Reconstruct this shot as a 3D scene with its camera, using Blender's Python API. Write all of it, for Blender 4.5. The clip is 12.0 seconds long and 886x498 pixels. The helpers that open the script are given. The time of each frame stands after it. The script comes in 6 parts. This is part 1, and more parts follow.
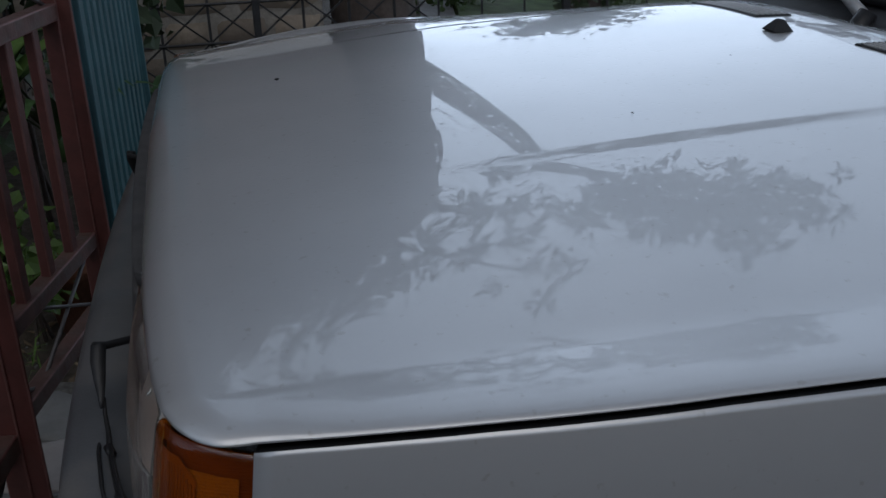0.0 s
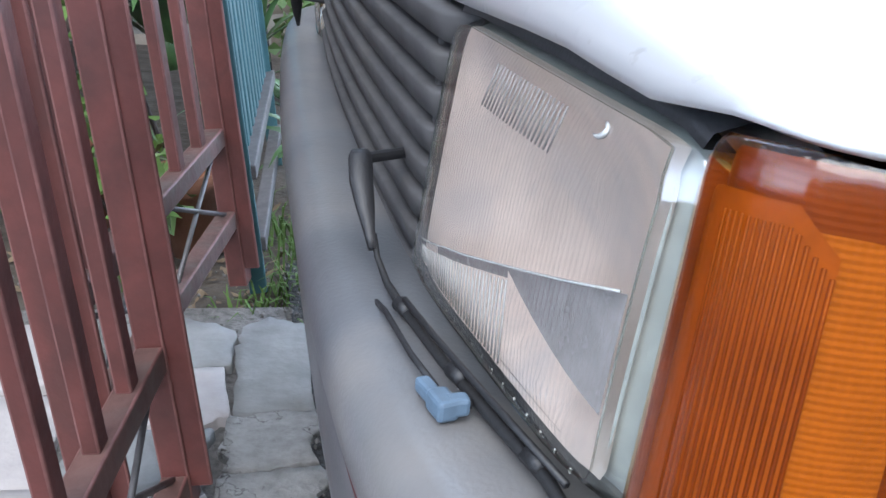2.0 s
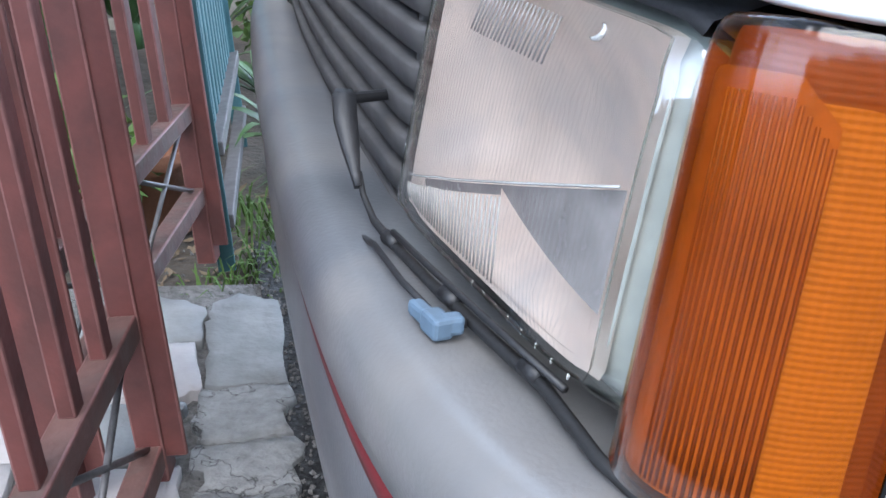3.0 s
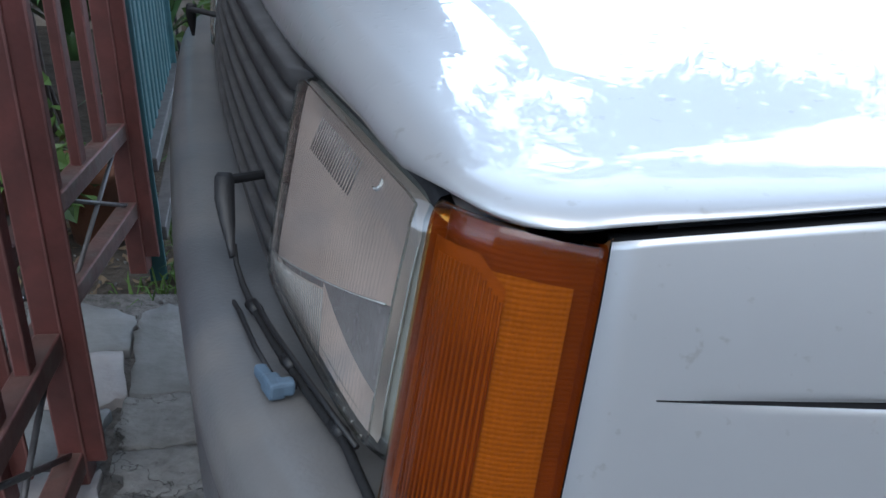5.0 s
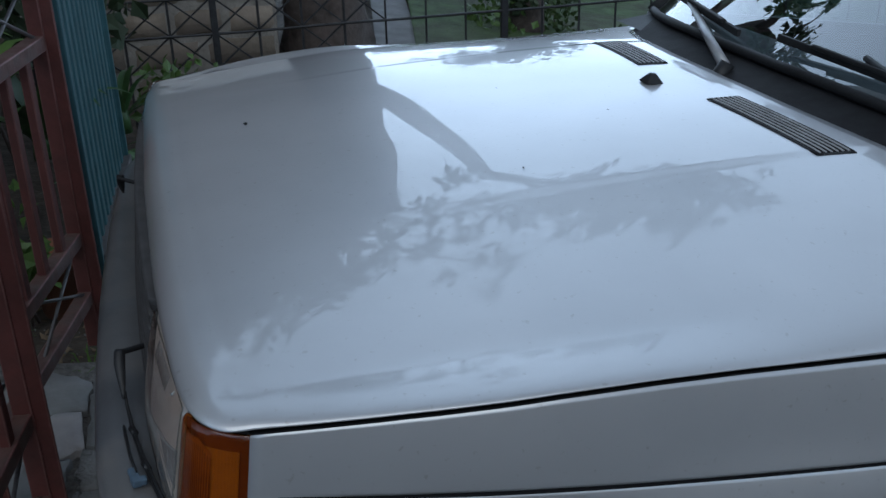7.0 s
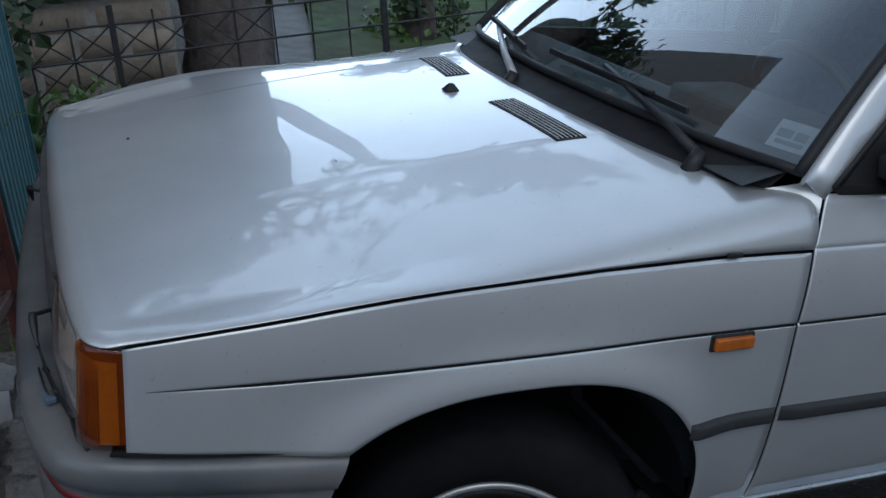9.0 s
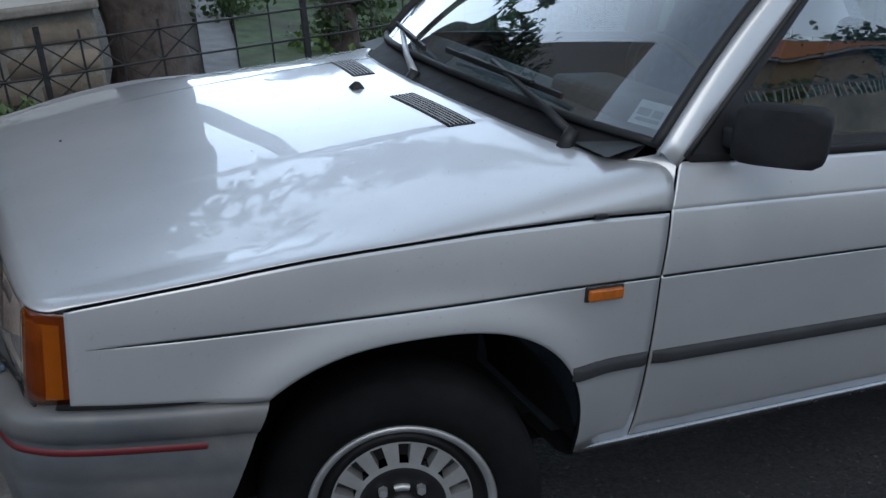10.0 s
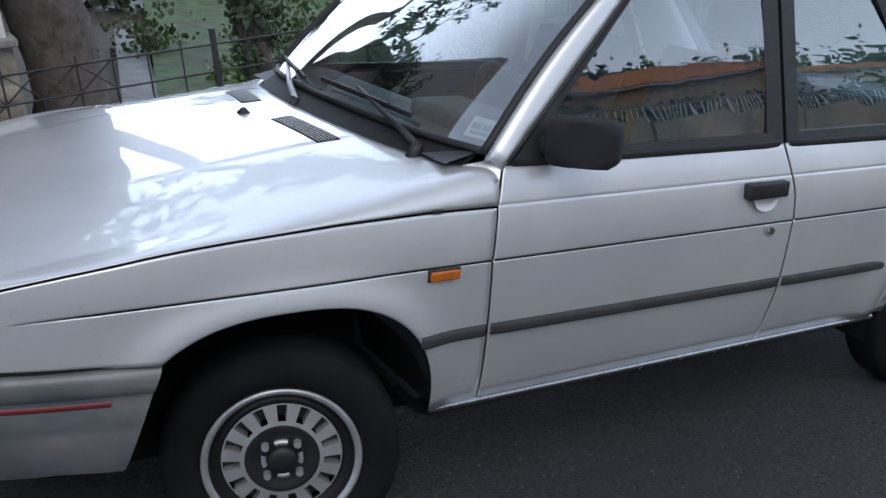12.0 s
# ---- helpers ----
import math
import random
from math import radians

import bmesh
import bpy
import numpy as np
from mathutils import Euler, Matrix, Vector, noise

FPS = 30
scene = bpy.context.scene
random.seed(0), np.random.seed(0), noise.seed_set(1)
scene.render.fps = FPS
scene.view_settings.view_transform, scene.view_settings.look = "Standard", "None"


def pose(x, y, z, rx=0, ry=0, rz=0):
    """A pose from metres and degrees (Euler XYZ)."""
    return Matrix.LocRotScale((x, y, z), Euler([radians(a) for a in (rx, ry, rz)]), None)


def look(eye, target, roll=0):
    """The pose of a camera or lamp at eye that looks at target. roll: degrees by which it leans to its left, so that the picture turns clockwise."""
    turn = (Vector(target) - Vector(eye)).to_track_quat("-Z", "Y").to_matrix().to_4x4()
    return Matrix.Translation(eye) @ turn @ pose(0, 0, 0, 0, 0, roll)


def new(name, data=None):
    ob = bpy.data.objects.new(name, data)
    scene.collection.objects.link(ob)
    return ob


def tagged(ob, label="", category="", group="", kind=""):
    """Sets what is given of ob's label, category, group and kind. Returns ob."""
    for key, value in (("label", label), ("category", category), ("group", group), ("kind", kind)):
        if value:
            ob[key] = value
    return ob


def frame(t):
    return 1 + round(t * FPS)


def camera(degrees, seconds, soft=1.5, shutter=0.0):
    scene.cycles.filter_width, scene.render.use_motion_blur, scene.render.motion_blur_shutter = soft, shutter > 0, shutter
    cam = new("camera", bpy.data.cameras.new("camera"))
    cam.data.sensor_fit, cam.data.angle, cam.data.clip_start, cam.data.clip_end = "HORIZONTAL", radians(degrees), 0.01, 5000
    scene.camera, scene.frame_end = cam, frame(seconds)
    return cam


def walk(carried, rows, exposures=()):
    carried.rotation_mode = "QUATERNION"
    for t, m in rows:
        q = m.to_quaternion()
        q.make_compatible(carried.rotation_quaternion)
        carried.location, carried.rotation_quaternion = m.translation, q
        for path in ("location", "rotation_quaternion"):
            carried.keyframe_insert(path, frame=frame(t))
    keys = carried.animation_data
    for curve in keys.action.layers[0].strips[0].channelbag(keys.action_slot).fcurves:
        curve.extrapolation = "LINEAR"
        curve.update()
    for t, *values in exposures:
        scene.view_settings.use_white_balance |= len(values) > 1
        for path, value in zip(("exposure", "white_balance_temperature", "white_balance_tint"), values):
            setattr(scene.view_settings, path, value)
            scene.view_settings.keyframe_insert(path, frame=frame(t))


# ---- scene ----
cam = camera(48.00, 12.0)
ROWS = [
    (0, 0.1470, -1.2754, 1.1097, 69.860, -5.604, -13.811),
    (0.5, 0.0720, -1.0924, 0.9853, 68.514, -4.098, -11.374),
    (1, 0.0275, -1.0026, 0.9066, 68.097, -4.242, -11.505),
    (1.5, 0.0036, -0.9733, 0.8663, 68.131, -4.921, -11.043),
    (2, -0.0039, -0.9433, 0.8347, 68.199, -4.475, -10.923),
    (2.5, -0.0095, -0.9494, 0.8089, 68.516, -5.166, -11.229),
    (2.7, -0.0191, -0.9525, 0.8060, 67.717, -4.244, -12.949),
    (4.3, -0.0013, -0.9839, 0.7950, 69.580, -7.722, -14.162),
    (4.5, 0.0128, -0.9954, 0.8196, 69.154, -7.542, -13.700),
    (5, 0.0182, -1.0628, 0.9051, 67.639, -7.026, -15.015),
    (5.5, 0.0240, -1.1671, 1.0048, 66.940, -6.349, -15.440),
    (6, 0.0411, -1.2890, 1.0944, 67.396, -6.061, -15.476),
    (6.5, 0.0700, -1.4098, 1.2066, 67.471, -6.097, -15.602),
    (6.7, 0.0746, -1.4644, 1.2493, 67.655, -6.281, -16.058),
    (8.3, 0.1254, -1.8977, 1.4497, 68.402, -5.234, -18.500),
    (8.5, 0.1101, -1.9387, 1.4479, 68.429, -5.176, -19.471),
    (9, 0.1095, -2.0439, 1.4475, 68.501, -4.592, -21.316),
    (9.5, 0.0987, -2.1662, 1.4426, 69.294, -4.195, -23.568),
    (10, 0.0803, -2.3031, 1.4558, 69.730, -3.505, -25.367),
    (10.5, 0.0461, -2.4321, 1.4681, 70.291, -3.360, -27.217),
    (11, 0.0383, -2.5502, 1.4802, 70.916, -3.188, -28.495),
    (11.5, 0.0392, -2.6636, 1.5113, 71.261, -3.158, -29.213),
    (12, 0.0399, -2.7631, 1.5230, 71.704, -3.151, -29.398),
]
EXPOSURES = [(0, -0.52, 6000, 10), (0.5, 0.0, 6000, 10), (1.0, 0.85, 6000, 10), (1.5, 2.0, 5900, 10), (2.5, 2.75, 5700, 10), (4.3, 2.8, 5700, 10), (4.5, 2.55, 5700, 10), (5.0, 1.3, 5600, 7), (5.5, 0.5, 5500, 5), (6.0, 0.2, 5500, 5), (6.5, -0.08, 5500, 5), (8.5, 0.1, 5500, 5), (10.0, 0.45, 5800, 7), (11.0, 0.79, 6000, 10), (12.0, 0.94, 6000, 11)]
SUN_EL, SUN_AZ, SKY, SUN = 50.0, 196.0, 0.012, 0.85
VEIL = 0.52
PAINT_METAL = 0.58
STEER = -18
SLOPE_DEG = 7.8
SLOPE = Matrix.Rotation(radians(SLOPE_DEG), 4, "Y")
walk(cam, [(t, SLOPE @ pose(x, y, z, rx, ry, rz)) for t, x, y, z, rx, ry, rz in ROWS],
     exposures=EXPOSURES)

# ---- light ----
world = bpy.data.worlds.new("sky")
scene.world = world
world.use_nodes = True
wn, wl = world.node_tree.nodes, world.node_tree.links
sky = wn.new("ShaderNodeTexSky")
sky.sky_type = 'NISHITA'
sky.sun_disc = False
sky.sun_elevation, sky.sun_rotation = radians(SUN_EL), radians(SUN_AZ)
sky.air_density, sky.dust_density, sky.ozone_density = 1.0, 3.0, 2.5
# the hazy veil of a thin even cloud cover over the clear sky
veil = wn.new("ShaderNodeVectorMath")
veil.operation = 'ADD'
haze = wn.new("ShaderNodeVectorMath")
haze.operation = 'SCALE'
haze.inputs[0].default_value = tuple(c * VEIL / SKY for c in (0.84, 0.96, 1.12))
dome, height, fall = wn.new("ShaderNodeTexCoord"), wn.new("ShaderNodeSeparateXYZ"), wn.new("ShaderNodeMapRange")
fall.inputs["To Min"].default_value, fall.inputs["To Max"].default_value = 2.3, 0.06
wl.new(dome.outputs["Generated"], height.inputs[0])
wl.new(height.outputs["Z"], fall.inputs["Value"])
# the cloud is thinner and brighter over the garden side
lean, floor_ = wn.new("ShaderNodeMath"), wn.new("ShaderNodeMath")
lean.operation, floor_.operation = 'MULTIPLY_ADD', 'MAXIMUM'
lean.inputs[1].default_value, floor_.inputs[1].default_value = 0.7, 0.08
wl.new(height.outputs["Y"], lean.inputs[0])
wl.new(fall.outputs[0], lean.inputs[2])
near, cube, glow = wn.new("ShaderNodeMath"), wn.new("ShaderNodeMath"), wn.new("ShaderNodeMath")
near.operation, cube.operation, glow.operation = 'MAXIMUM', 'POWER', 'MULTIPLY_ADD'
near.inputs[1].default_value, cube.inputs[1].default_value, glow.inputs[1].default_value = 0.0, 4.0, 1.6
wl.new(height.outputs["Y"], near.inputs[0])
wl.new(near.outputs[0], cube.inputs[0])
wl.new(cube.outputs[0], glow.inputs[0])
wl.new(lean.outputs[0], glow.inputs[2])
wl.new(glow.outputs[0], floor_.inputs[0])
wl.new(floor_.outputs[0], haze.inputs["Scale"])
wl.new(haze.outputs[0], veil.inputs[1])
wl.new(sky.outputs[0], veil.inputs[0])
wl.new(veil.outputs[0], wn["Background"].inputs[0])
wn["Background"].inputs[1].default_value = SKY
sun = new("sun", bpy.data.lights.new("sun", 'SUN'))
sun.data.energy, sun.data.angle, sun.data.color = SUN, radians(50), (1.0, 0.95, 0.88)
sa = radians(SUN_AZ)
sun.matrix_world = look((0, 0, 0), (-math.sin(sa) * math.cos(radians(SUN_EL)), -math.cos(sa) * math.cos(radians(SUN_EL)), -math.sin(radians(SUN_EL))))

# ---- materials ----


def material(name, color, rough=0.5, metal=0.0, vary=0.0, scale=8.0, bump=0.0, bscale=60.0, second=None, coat=0.0, spec=0.5, obvary=0.0, blotch=0.0, blotchscale=3.0, blotchcol=None):
    """A procedural surface: base colour mixed by noise at two scales, with roughness variation and fine relief."""
    m = bpy.data.materials.new(name)
    m.use_nodes = True
    n, l = m.node_tree.nodes, m.node_tree.links
    b = n["Principled BSDF"]
    b.inputs["Roughness"].default_value = rough
    b.inputs["Metallic"].default_value = metal
    b.inputs["Specular IOR Level"].default_value = spec
    b.inputs["Coat Weight"].default_value = coat
    b.inputs["Coat Roughness"].default_value = 0.06
    tc = n.new("ShaderNodeTexCoord")
    col = None
    if vary or second:
        t = n.new("ShaderNodeTexNoise")
        t.inputs["Scale"].default_value, t.inputs["Detail"].default_value = scale, 8
        t.inputs["Roughness"].default_value = 0.65
        l.new(tc.outputs["Object"], t.inputs["Vector"])
        r = n.new("ShaderNodeValToRGB")
        c2 = second or tuple(c * (1 - vary) for c in color)
        r.color_ramp.elements[0].position, r.color_ramp.elements[1].position = 0.35, 0.65
        r.color_ramp.elements[0].color, r.color_ramp.elements[1].color = (*c2, 1), (*color, 1)
        l.new(t.outputs["Fac"], r.inputs["Fac"])
        col = r.outputs["Color"]
        rr = n.new("ShaderNodeMapRange")
        rr.inputs["To Min"].default_value, rr.inputs["To Max"].default_value = min(1, rough * 1.25), rough * 0.85
        l.new(t.outputs["Fac"], rr.inputs["Value"])
        l.new(rr.outputs["Result"], b.inputs["Roughness"])
    if blotch:
        t2 = n.new("ShaderNodeTexNoise")
        t2.inputs["Scale"].default_value, t2.inputs["Detail"].default_value = blotchscale, 6
        t2.inputs["Distortion"].default_value = 0.6
        l.new(tc.outputs["Object"], t2.inputs["Vector"])
        r2 = n.new("ShaderNodeValToRGB")
        r2.color_ramp.elements[0].position, r2.color_ramp.elements[1].position = 0.45, 0.68
        r2.color_ramp.elements[0].color = (0, 0, 0, 1)
        r2.color_ramp.elements[1].color = (blotch, blotch, blotch, 1)
        l.new(t2.outputs["Fac"], r2.inputs["Fac"])
        mx = n.new("ShaderNodeMixRGB")
        l.new(r2.outputs["Color"], mx.inputs["Fac"])
        if col:
            l.new(col, mx.inputs["Color1"])
        else:
            mx.inputs["Color1"].default_value = (*color, 1)
        mx.inputs["Color2"].default_value = (*(blotchcol or (0.1, 0.09, 0.08)), 1)
        col = mx.outputs["Color"]
    if obvary:
        oi = n.new("ShaderNodeObjectInfo")
        hv = n.new("ShaderNodeHueSaturation")
        mr = n.new("ShaderNodeMapRange")
        mr.inputs["To Min"].default_value, mr.inputs["To Max"].default_value = 1 - obvary, 1 + obvary
        l.new(oi.outputs["Random"], mr.inputs["Value"])
        l.new(mr.outputs["Result"], hv.inputs["Value"])
        if col:
            l.new(col, hv.inputs["Color"])
        else:
            hv.inputs["Color"].default_value = (*color, 1)
        col = hv.outputs["Color"]
    if col:
        l.new(col, b.inputs["Base Color"])
    else:
        b.inputs["Base Color"].default_value = (*color, 1)
    if bump:
        t3 = n.new("ShaderNodeTexNoise")
        t3.inputs["Scale"].default_value, t3.inputs["Detail"].default_value = bscale, 6
        l.new(tc.outputs["Object"], t3.inputs["Vector"])
        bp = n.new("ShaderNodeBump")
        bp.inputs["Strength"].default_value, bp.inputs["Distance"].default_value = bump, 0.01
        l.new(t3.outputs["Fac"], bp.inputs["Height"])
        l.new(bp.outputs["Normal"], b.inputs["Normal"])
    return m


def paint_material():
    """Silver metallic car paint under old clear coat, with road dust and speckles."""
    m = bpy.data.materials.new("silver_paint")
    m.use_nodes = True
    n, l = m.node_tree.nodes, m.node_tree.links
    b = n["Principled BSDF"]
    tc = n.new("ShaderNodeTexCoord")
    fl = n.new("ShaderNodeTexNoise")
    fl.inputs["Scale"].default_value, fl.inputs["Detail"].default_value = 3.0, 8
    l.new(tc.outputs["Object"], fl.inputs["Vector"])
    r = n.new("ShaderNodeValToRGB")
    r.color_ramp.elements[0].position, r.color_ramp.elements[1].position = 0.35, 0.7
    r.color_ramp.elements[0].color = (0.57, 0.575, 0.59, 1)
    r.color_ramp.elements[1].color = (0.65, 0.65, 0.66, 1)
    l.new(fl.outputs["Fac"], r.inputs["Fac"])
    # fine grit all over
    v = n.new("ShaderNodeTexNoise")
    v.inputs["Scale"].default_value, v.inputs["Detail"].default_value = 110.0, 4
    l.new(tc.outputs["Object"], v.inputs["Vector"])
    sp = n.new("ShaderNodeValToRGB")
    sp.color_ramp.elements[0].position, sp.color_ramp.elements[1].position = 0.66, 0.74
    sp.color_ramp.elements[0].color, sp.color_ramp.elements[1].color = (0, 0, 0, 1), (0.35, 0.35, 0.35, 1)
    l.new(v.outputs["Fac"], sp.inputs["Fac"])
    mx = n.new("ShaderNodeMixRGB")
    mx.inputs["Color2"].default_value = (0.36, 0.34, 0.31, 1)
    l.new(sp.outputs["Color"], mx.inputs["Fac"])
    l.new(r.outputs["Color"], mx.inputs["Color1"])
    l.new(mx.outputs["Color"], b.inputs["Base Color"])
    b.inputs["Metallic"].default_value = PAINT_METAL
    rr = n.new("ShaderNodeMapRange")
    rr.inputs["To Min"].default_value, rr.inputs["To Max"].default_value = 0.45, 0.38
    l.new(fl.outputs["Fac"], rr.inputs["Value"])
    l.new(rr.outputs["Result"], b.inputs["Roughness"])
    b.inputs["Coat Weight"].default_value = 1.0
    b.inputs["Coat IOR"].default_value = 1.55
    cr = n.new("ShaderNodeMapRange")
    cr.inputs["From Min"].default_value, cr.inputs["From Max"].default_value = 0.4, 0.75
    cr.inputs["To Min"].default_value, cr.inputs["To Max"].default_value = 0.008, 0.05
    l.new(v.outputs["Fac"], cr.inputs["Value"])
    l.new(cr.outputs["Result"], b.inputs["Coat Roughness"])
    # dried drops stand on the coat, denser in loose patches
    drops, patch, spot, mul = n.new("ShaderNodeTexVoronoi"), n.new("ShaderNodeTexNoise"), n.new("ShaderNodeMapRange"), n.new("ShaderNodeMath")
    drops.inputs["Scale"].default_value = 85.0
    patch.inputs["Scale"].default_value, patch.inputs["Detail"].default_value = 9.0, 4
    spot.inputs["From Min"].default_value, spot.inputs["From Max"].default_value = 0.0, 0.28
    spot.inputs["To Min"].default_value, spot.inputs["To Max"].default_value = 1.0, 0.0
    mul.operation = 'MULTIPLY'
    for q in (drops, patch):
        l.new(tc.outputs["Object"], q.inputs["Vector"])
    l.new(drops.outputs["Distance"], spot.inputs["Value"])
    l.new(spot.outputs["Result"], mul.inputs[0])
    l.new(patch.outputs["Fac"], mul.inputs[1])
    bp = n.new("ShaderNodeBump")
    bp.inputs["Strength"].default_value, bp.inputs["Distance"].default_value = 0.10, 0.003
    l.new(mul.outputs[0], bp.inputs["Height"])
    l.new(bp.outputs["Normal"], b.inputs["Coat Normal"])
    return m


def thin_glass(name, tint, rough=0.0, base=0.06, wave=None, bump=0.2, gloss=(1, 1, 1)):
    """A thin pane: clear or tinted, with gloss that grows towards grazing view."""
    m = bpy.data.materials.new(name)
    m.use_nodes = True
    n, l = m.node_tree.nodes, m.node_tree.links
    n.remove(n["Principled BSDF"])
    tr, gl, mx = n.new("ShaderNodeBsdfTransparent"), n.new("ShaderNodeBsdfGlossy"), n.new("ShaderNodeMixShader")
    tr.inputs["Color"].default_value = (*tint, 1)
    gl.inputs["Color"].default_value = (*gloss, 1)
    gl.inputs["Roughness"].default_value = rough
    lw, pw, ma = n.new("ShaderNodeLayerWeight"), n.new("ShaderNodeMath"), n.new("ShaderNodeMath")
    lw.inputs["Blend"].default_value = 0.5
    pw.operation, ma.operation = 'POWER', 'MULTIPLY_ADD'
    pw.inputs[1].default_value = 4.0
    l.new(lw.outputs["Facing"], pw.inputs[0])
    l.new(pw.outputs[0], ma.inputs[0])
    ma.inputs[1].default_value, ma.inputs[2].default_value = 1 - base, base
    l.new(ma.outputs[0], mx.inputs[0])
    l.new(tr.outputs[0], mx.inputs[1])
    l.new(gl.outputs[0], mx.inputs[2])
    l.new(mx.outputs[0], n["Material Output"].inputs["Surface"])
    tc = n.new("ShaderNodeTexCoord")
    bp = n.new("ShaderNodeBump")
    if wave:
        w = n.new("ShaderNodeTexWave")
        w.wave_type, w.bands_direction = 'BANDS', wave[0]
        w.inputs["Scale"].default_value, w.inputs["Distortion"].default_value = wave[1], 0.2
        bp.inputs["Distance"].default_value = 0.002
    else:
        w = n.new("ShaderNodeTexNoise")
        w.inputs["Scale"].default_value, w.inputs["Detail"].default_value = 5.0, 1
        bp.inputs["Distance"].default_value = 0.02
    bp.inputs["Strength"].default_value = bump
    l.new(tc.outputs["Object"], w.inputs["Vector"])
    l.new(w.outputs["Fac"], bp.inputs["Height"])
    l.new(bp.outputs["Normal"], gl.inputs["Normal"])
    return m


def ribbed(m, waves, strength):
    """Adds moulded ribs to a material: (axis, bands) each."""
    n, l = m.node_tree.nodes, m.node_tree.links
    tc, prev = n.new("ShaderNodeTexCoord"), None
    for axis, bands in waves:
        w, bp = n.new("ShaderNodeTexWave"), n.new("ShaderNodeBump")
        w.wave_type, w.bands_direction = 'BANDS', axis
        w.inputs["Scale"].default_value, w.inputs["Distortion"].default_value = bands, 0.3
        bp.inputs["Strength"].default_value, bp.inputs["Distance"].default_value = strength, 0.002
        l.new(tc.outputs["Object"], w.inputs["Vector"])
        l.new(w.outputs["Fac"], bp.inputs["Height"])
        if prev:
            l.new(prev, bp.inputs["Normal"])
        prev = bp.outputs["Normal"]
    l.new(prev, n["Principled BSDF"].inputs["Normal"])
    return m


def cracked(m, scale, width):
    """Adds dark branching cracks with relief to a stone material."""
    n, l = m.node_tree.nodes, m.node_tree.links
    b = n["Principled BSDF"]
    tc, warp, mix, v, r = n.new("ShaderNodeTexCoord"), n.new("ShaderNodeTexNoise"), n.new("ShaderNodeMixRGB"), n.new("ShaderNodeTexVoronoi"), n.new("ShaderNodeValToRGB")
    warp.inputs["Scale"].default_value, warp.inputs["Detail"].default_value = 12.0, 8
    mix.inputs["Fac"].default_value = 0.34
    l.new(tc.outputs["Object"], warp.inputs["Vector"])
    l.new(tc.outputs["Object"], mix.inputs["Color1"])
    l.new(warp.outputs["Color"], mix.inputs["Color2"])
    v.feature = 'DISTANCE_TO_EDGE'
    v.inputs["Scale"].default_value = scale
    l.new(mix.outputs["Color"], v.inputs["Vector"])
    r.color_ramp.elements[0].position, r.color_ramp.elements[1].position = 0.0, width
    r.color_ramp.elements[0].color, r.color_ramp.elements[1].color = (0.40, 0.39, 0.38, 1), (1, 1, 1, 1)
    l.new(v.outputs["Distance"], r.inputs["Fac"])
    mul = n.new("ShaderNodeMixRGB")
    mul.blend_type = 'MULTIPLY'
    mul.inputs["Fac"].default_value = 1.0
    old = b.inputs["Base Color"].links[0].from_socket
    l.new(old, mul.inputs["Color1"])
    l.new(r.outputs["Color"], mul.inputs["Color2"])
    l.new(mul.outputs["Color"], b.inputs["Base Color"])
    bp = n.new("ShaderNodeBump")
    bp.inputs["Strength"].default_value, bp.inputs["Distance"].default_value = 0.8, 0.006
    l.new(r.outputs["Color"], bp.inputs["Height"])
    l.new(b.inputs["Normal"].links[0].from_socket, bp.inputs["Normal"])
    l.new(bp.outputs["Normal"], b.inputs["Normal"])
    return m


M_PAINT = paint_material()
# near-black: paints shade into gaps, also serves liners and black parts
M_GAP = material("gap_shade_and_liner_black", (0.010, 0.010, 0.011), 0.85, spec=0.15)
M_BLACK = material("black_plastic", (0.015, 0.015, 0.017), 0.5, vary=0.3, scale=30, bump=0.08, bscale=500)
M_MATTE = material("matte_black_plastic", (0.016, 0.016, 0.018), 0.7, vary=0.25, scale=20, bump=0.06, bscale=400, spec=0.3)
M_RUBBER = material("black_rubber", (0.011, 0.011, 0.012), 0.6, vary=0.3, scale=12, bump=0.1, bscale=200)
M_TYRE = material("tyre_rubber", (0.009, 0.009, 0.010), 0.8, vary=0.4, scale=9, bump=0.15, bscale=150, blotch=0.3, blotchcol=(0.022, 0.021, 0.02), spec=0.12)
M_BUMPER = material("weathered_grey_bumper", (0.12, 0.126, 0.137), 0.30, vary=0.3, scale=5, bump=0.05, bscale=300, blotch=0.5, blotchscale=5, blotchcol=(0.22, 0.20, 0.18))
M_STRIP = material("grey_rubbing_strip", (0.032, 0.032, 0.035), 0.6, vary=0.3, scale=14, bump=0.08, bscale=300)
M_RED = material("red_stripe", (0.14, 0.014, 0.018), 0.5, vary=0.2, scale=20)
M_CHROME = material("dull_chrome", (0.48, 0.48, 0.49), 0.25, 1.0, vary=0.25, scale=25)
M_REFLECT = ribbed(material("lamp_reflector", (0.92, 0.79, 0.70), 0.28, 0.45, vary=0.25, scale=9, blotch=0.7, blotchscale=13, blotchcol=(0.55, 0.52, 0.51)), (("Y", 90.0),), 0.02)
M_ALLOY = material("alloy_wheel", (0.50, 0.50, 0.51), 0.36, 0.6, vary=0.25, scale=14, bump=0.05, bscale=200)
M_ALLOYDARK = material("dark_wheel_paint", (0.014, 0.014, 0.016), 0.5, 0.1, vary=0.4, scale=18)
M_GRILLE = material("grey_black_grille", (0.060, 0.058, 0.060), 0.7, vary=0.3, scale=20, blotch=0.4, blotchscale=8, blotchcol=(0.075, 0.07, 0.065))
M_VENT = material("grey_vent_plastic", (0.50, 0.50, 0.51), 0.3, vary=0.3, scale=30)
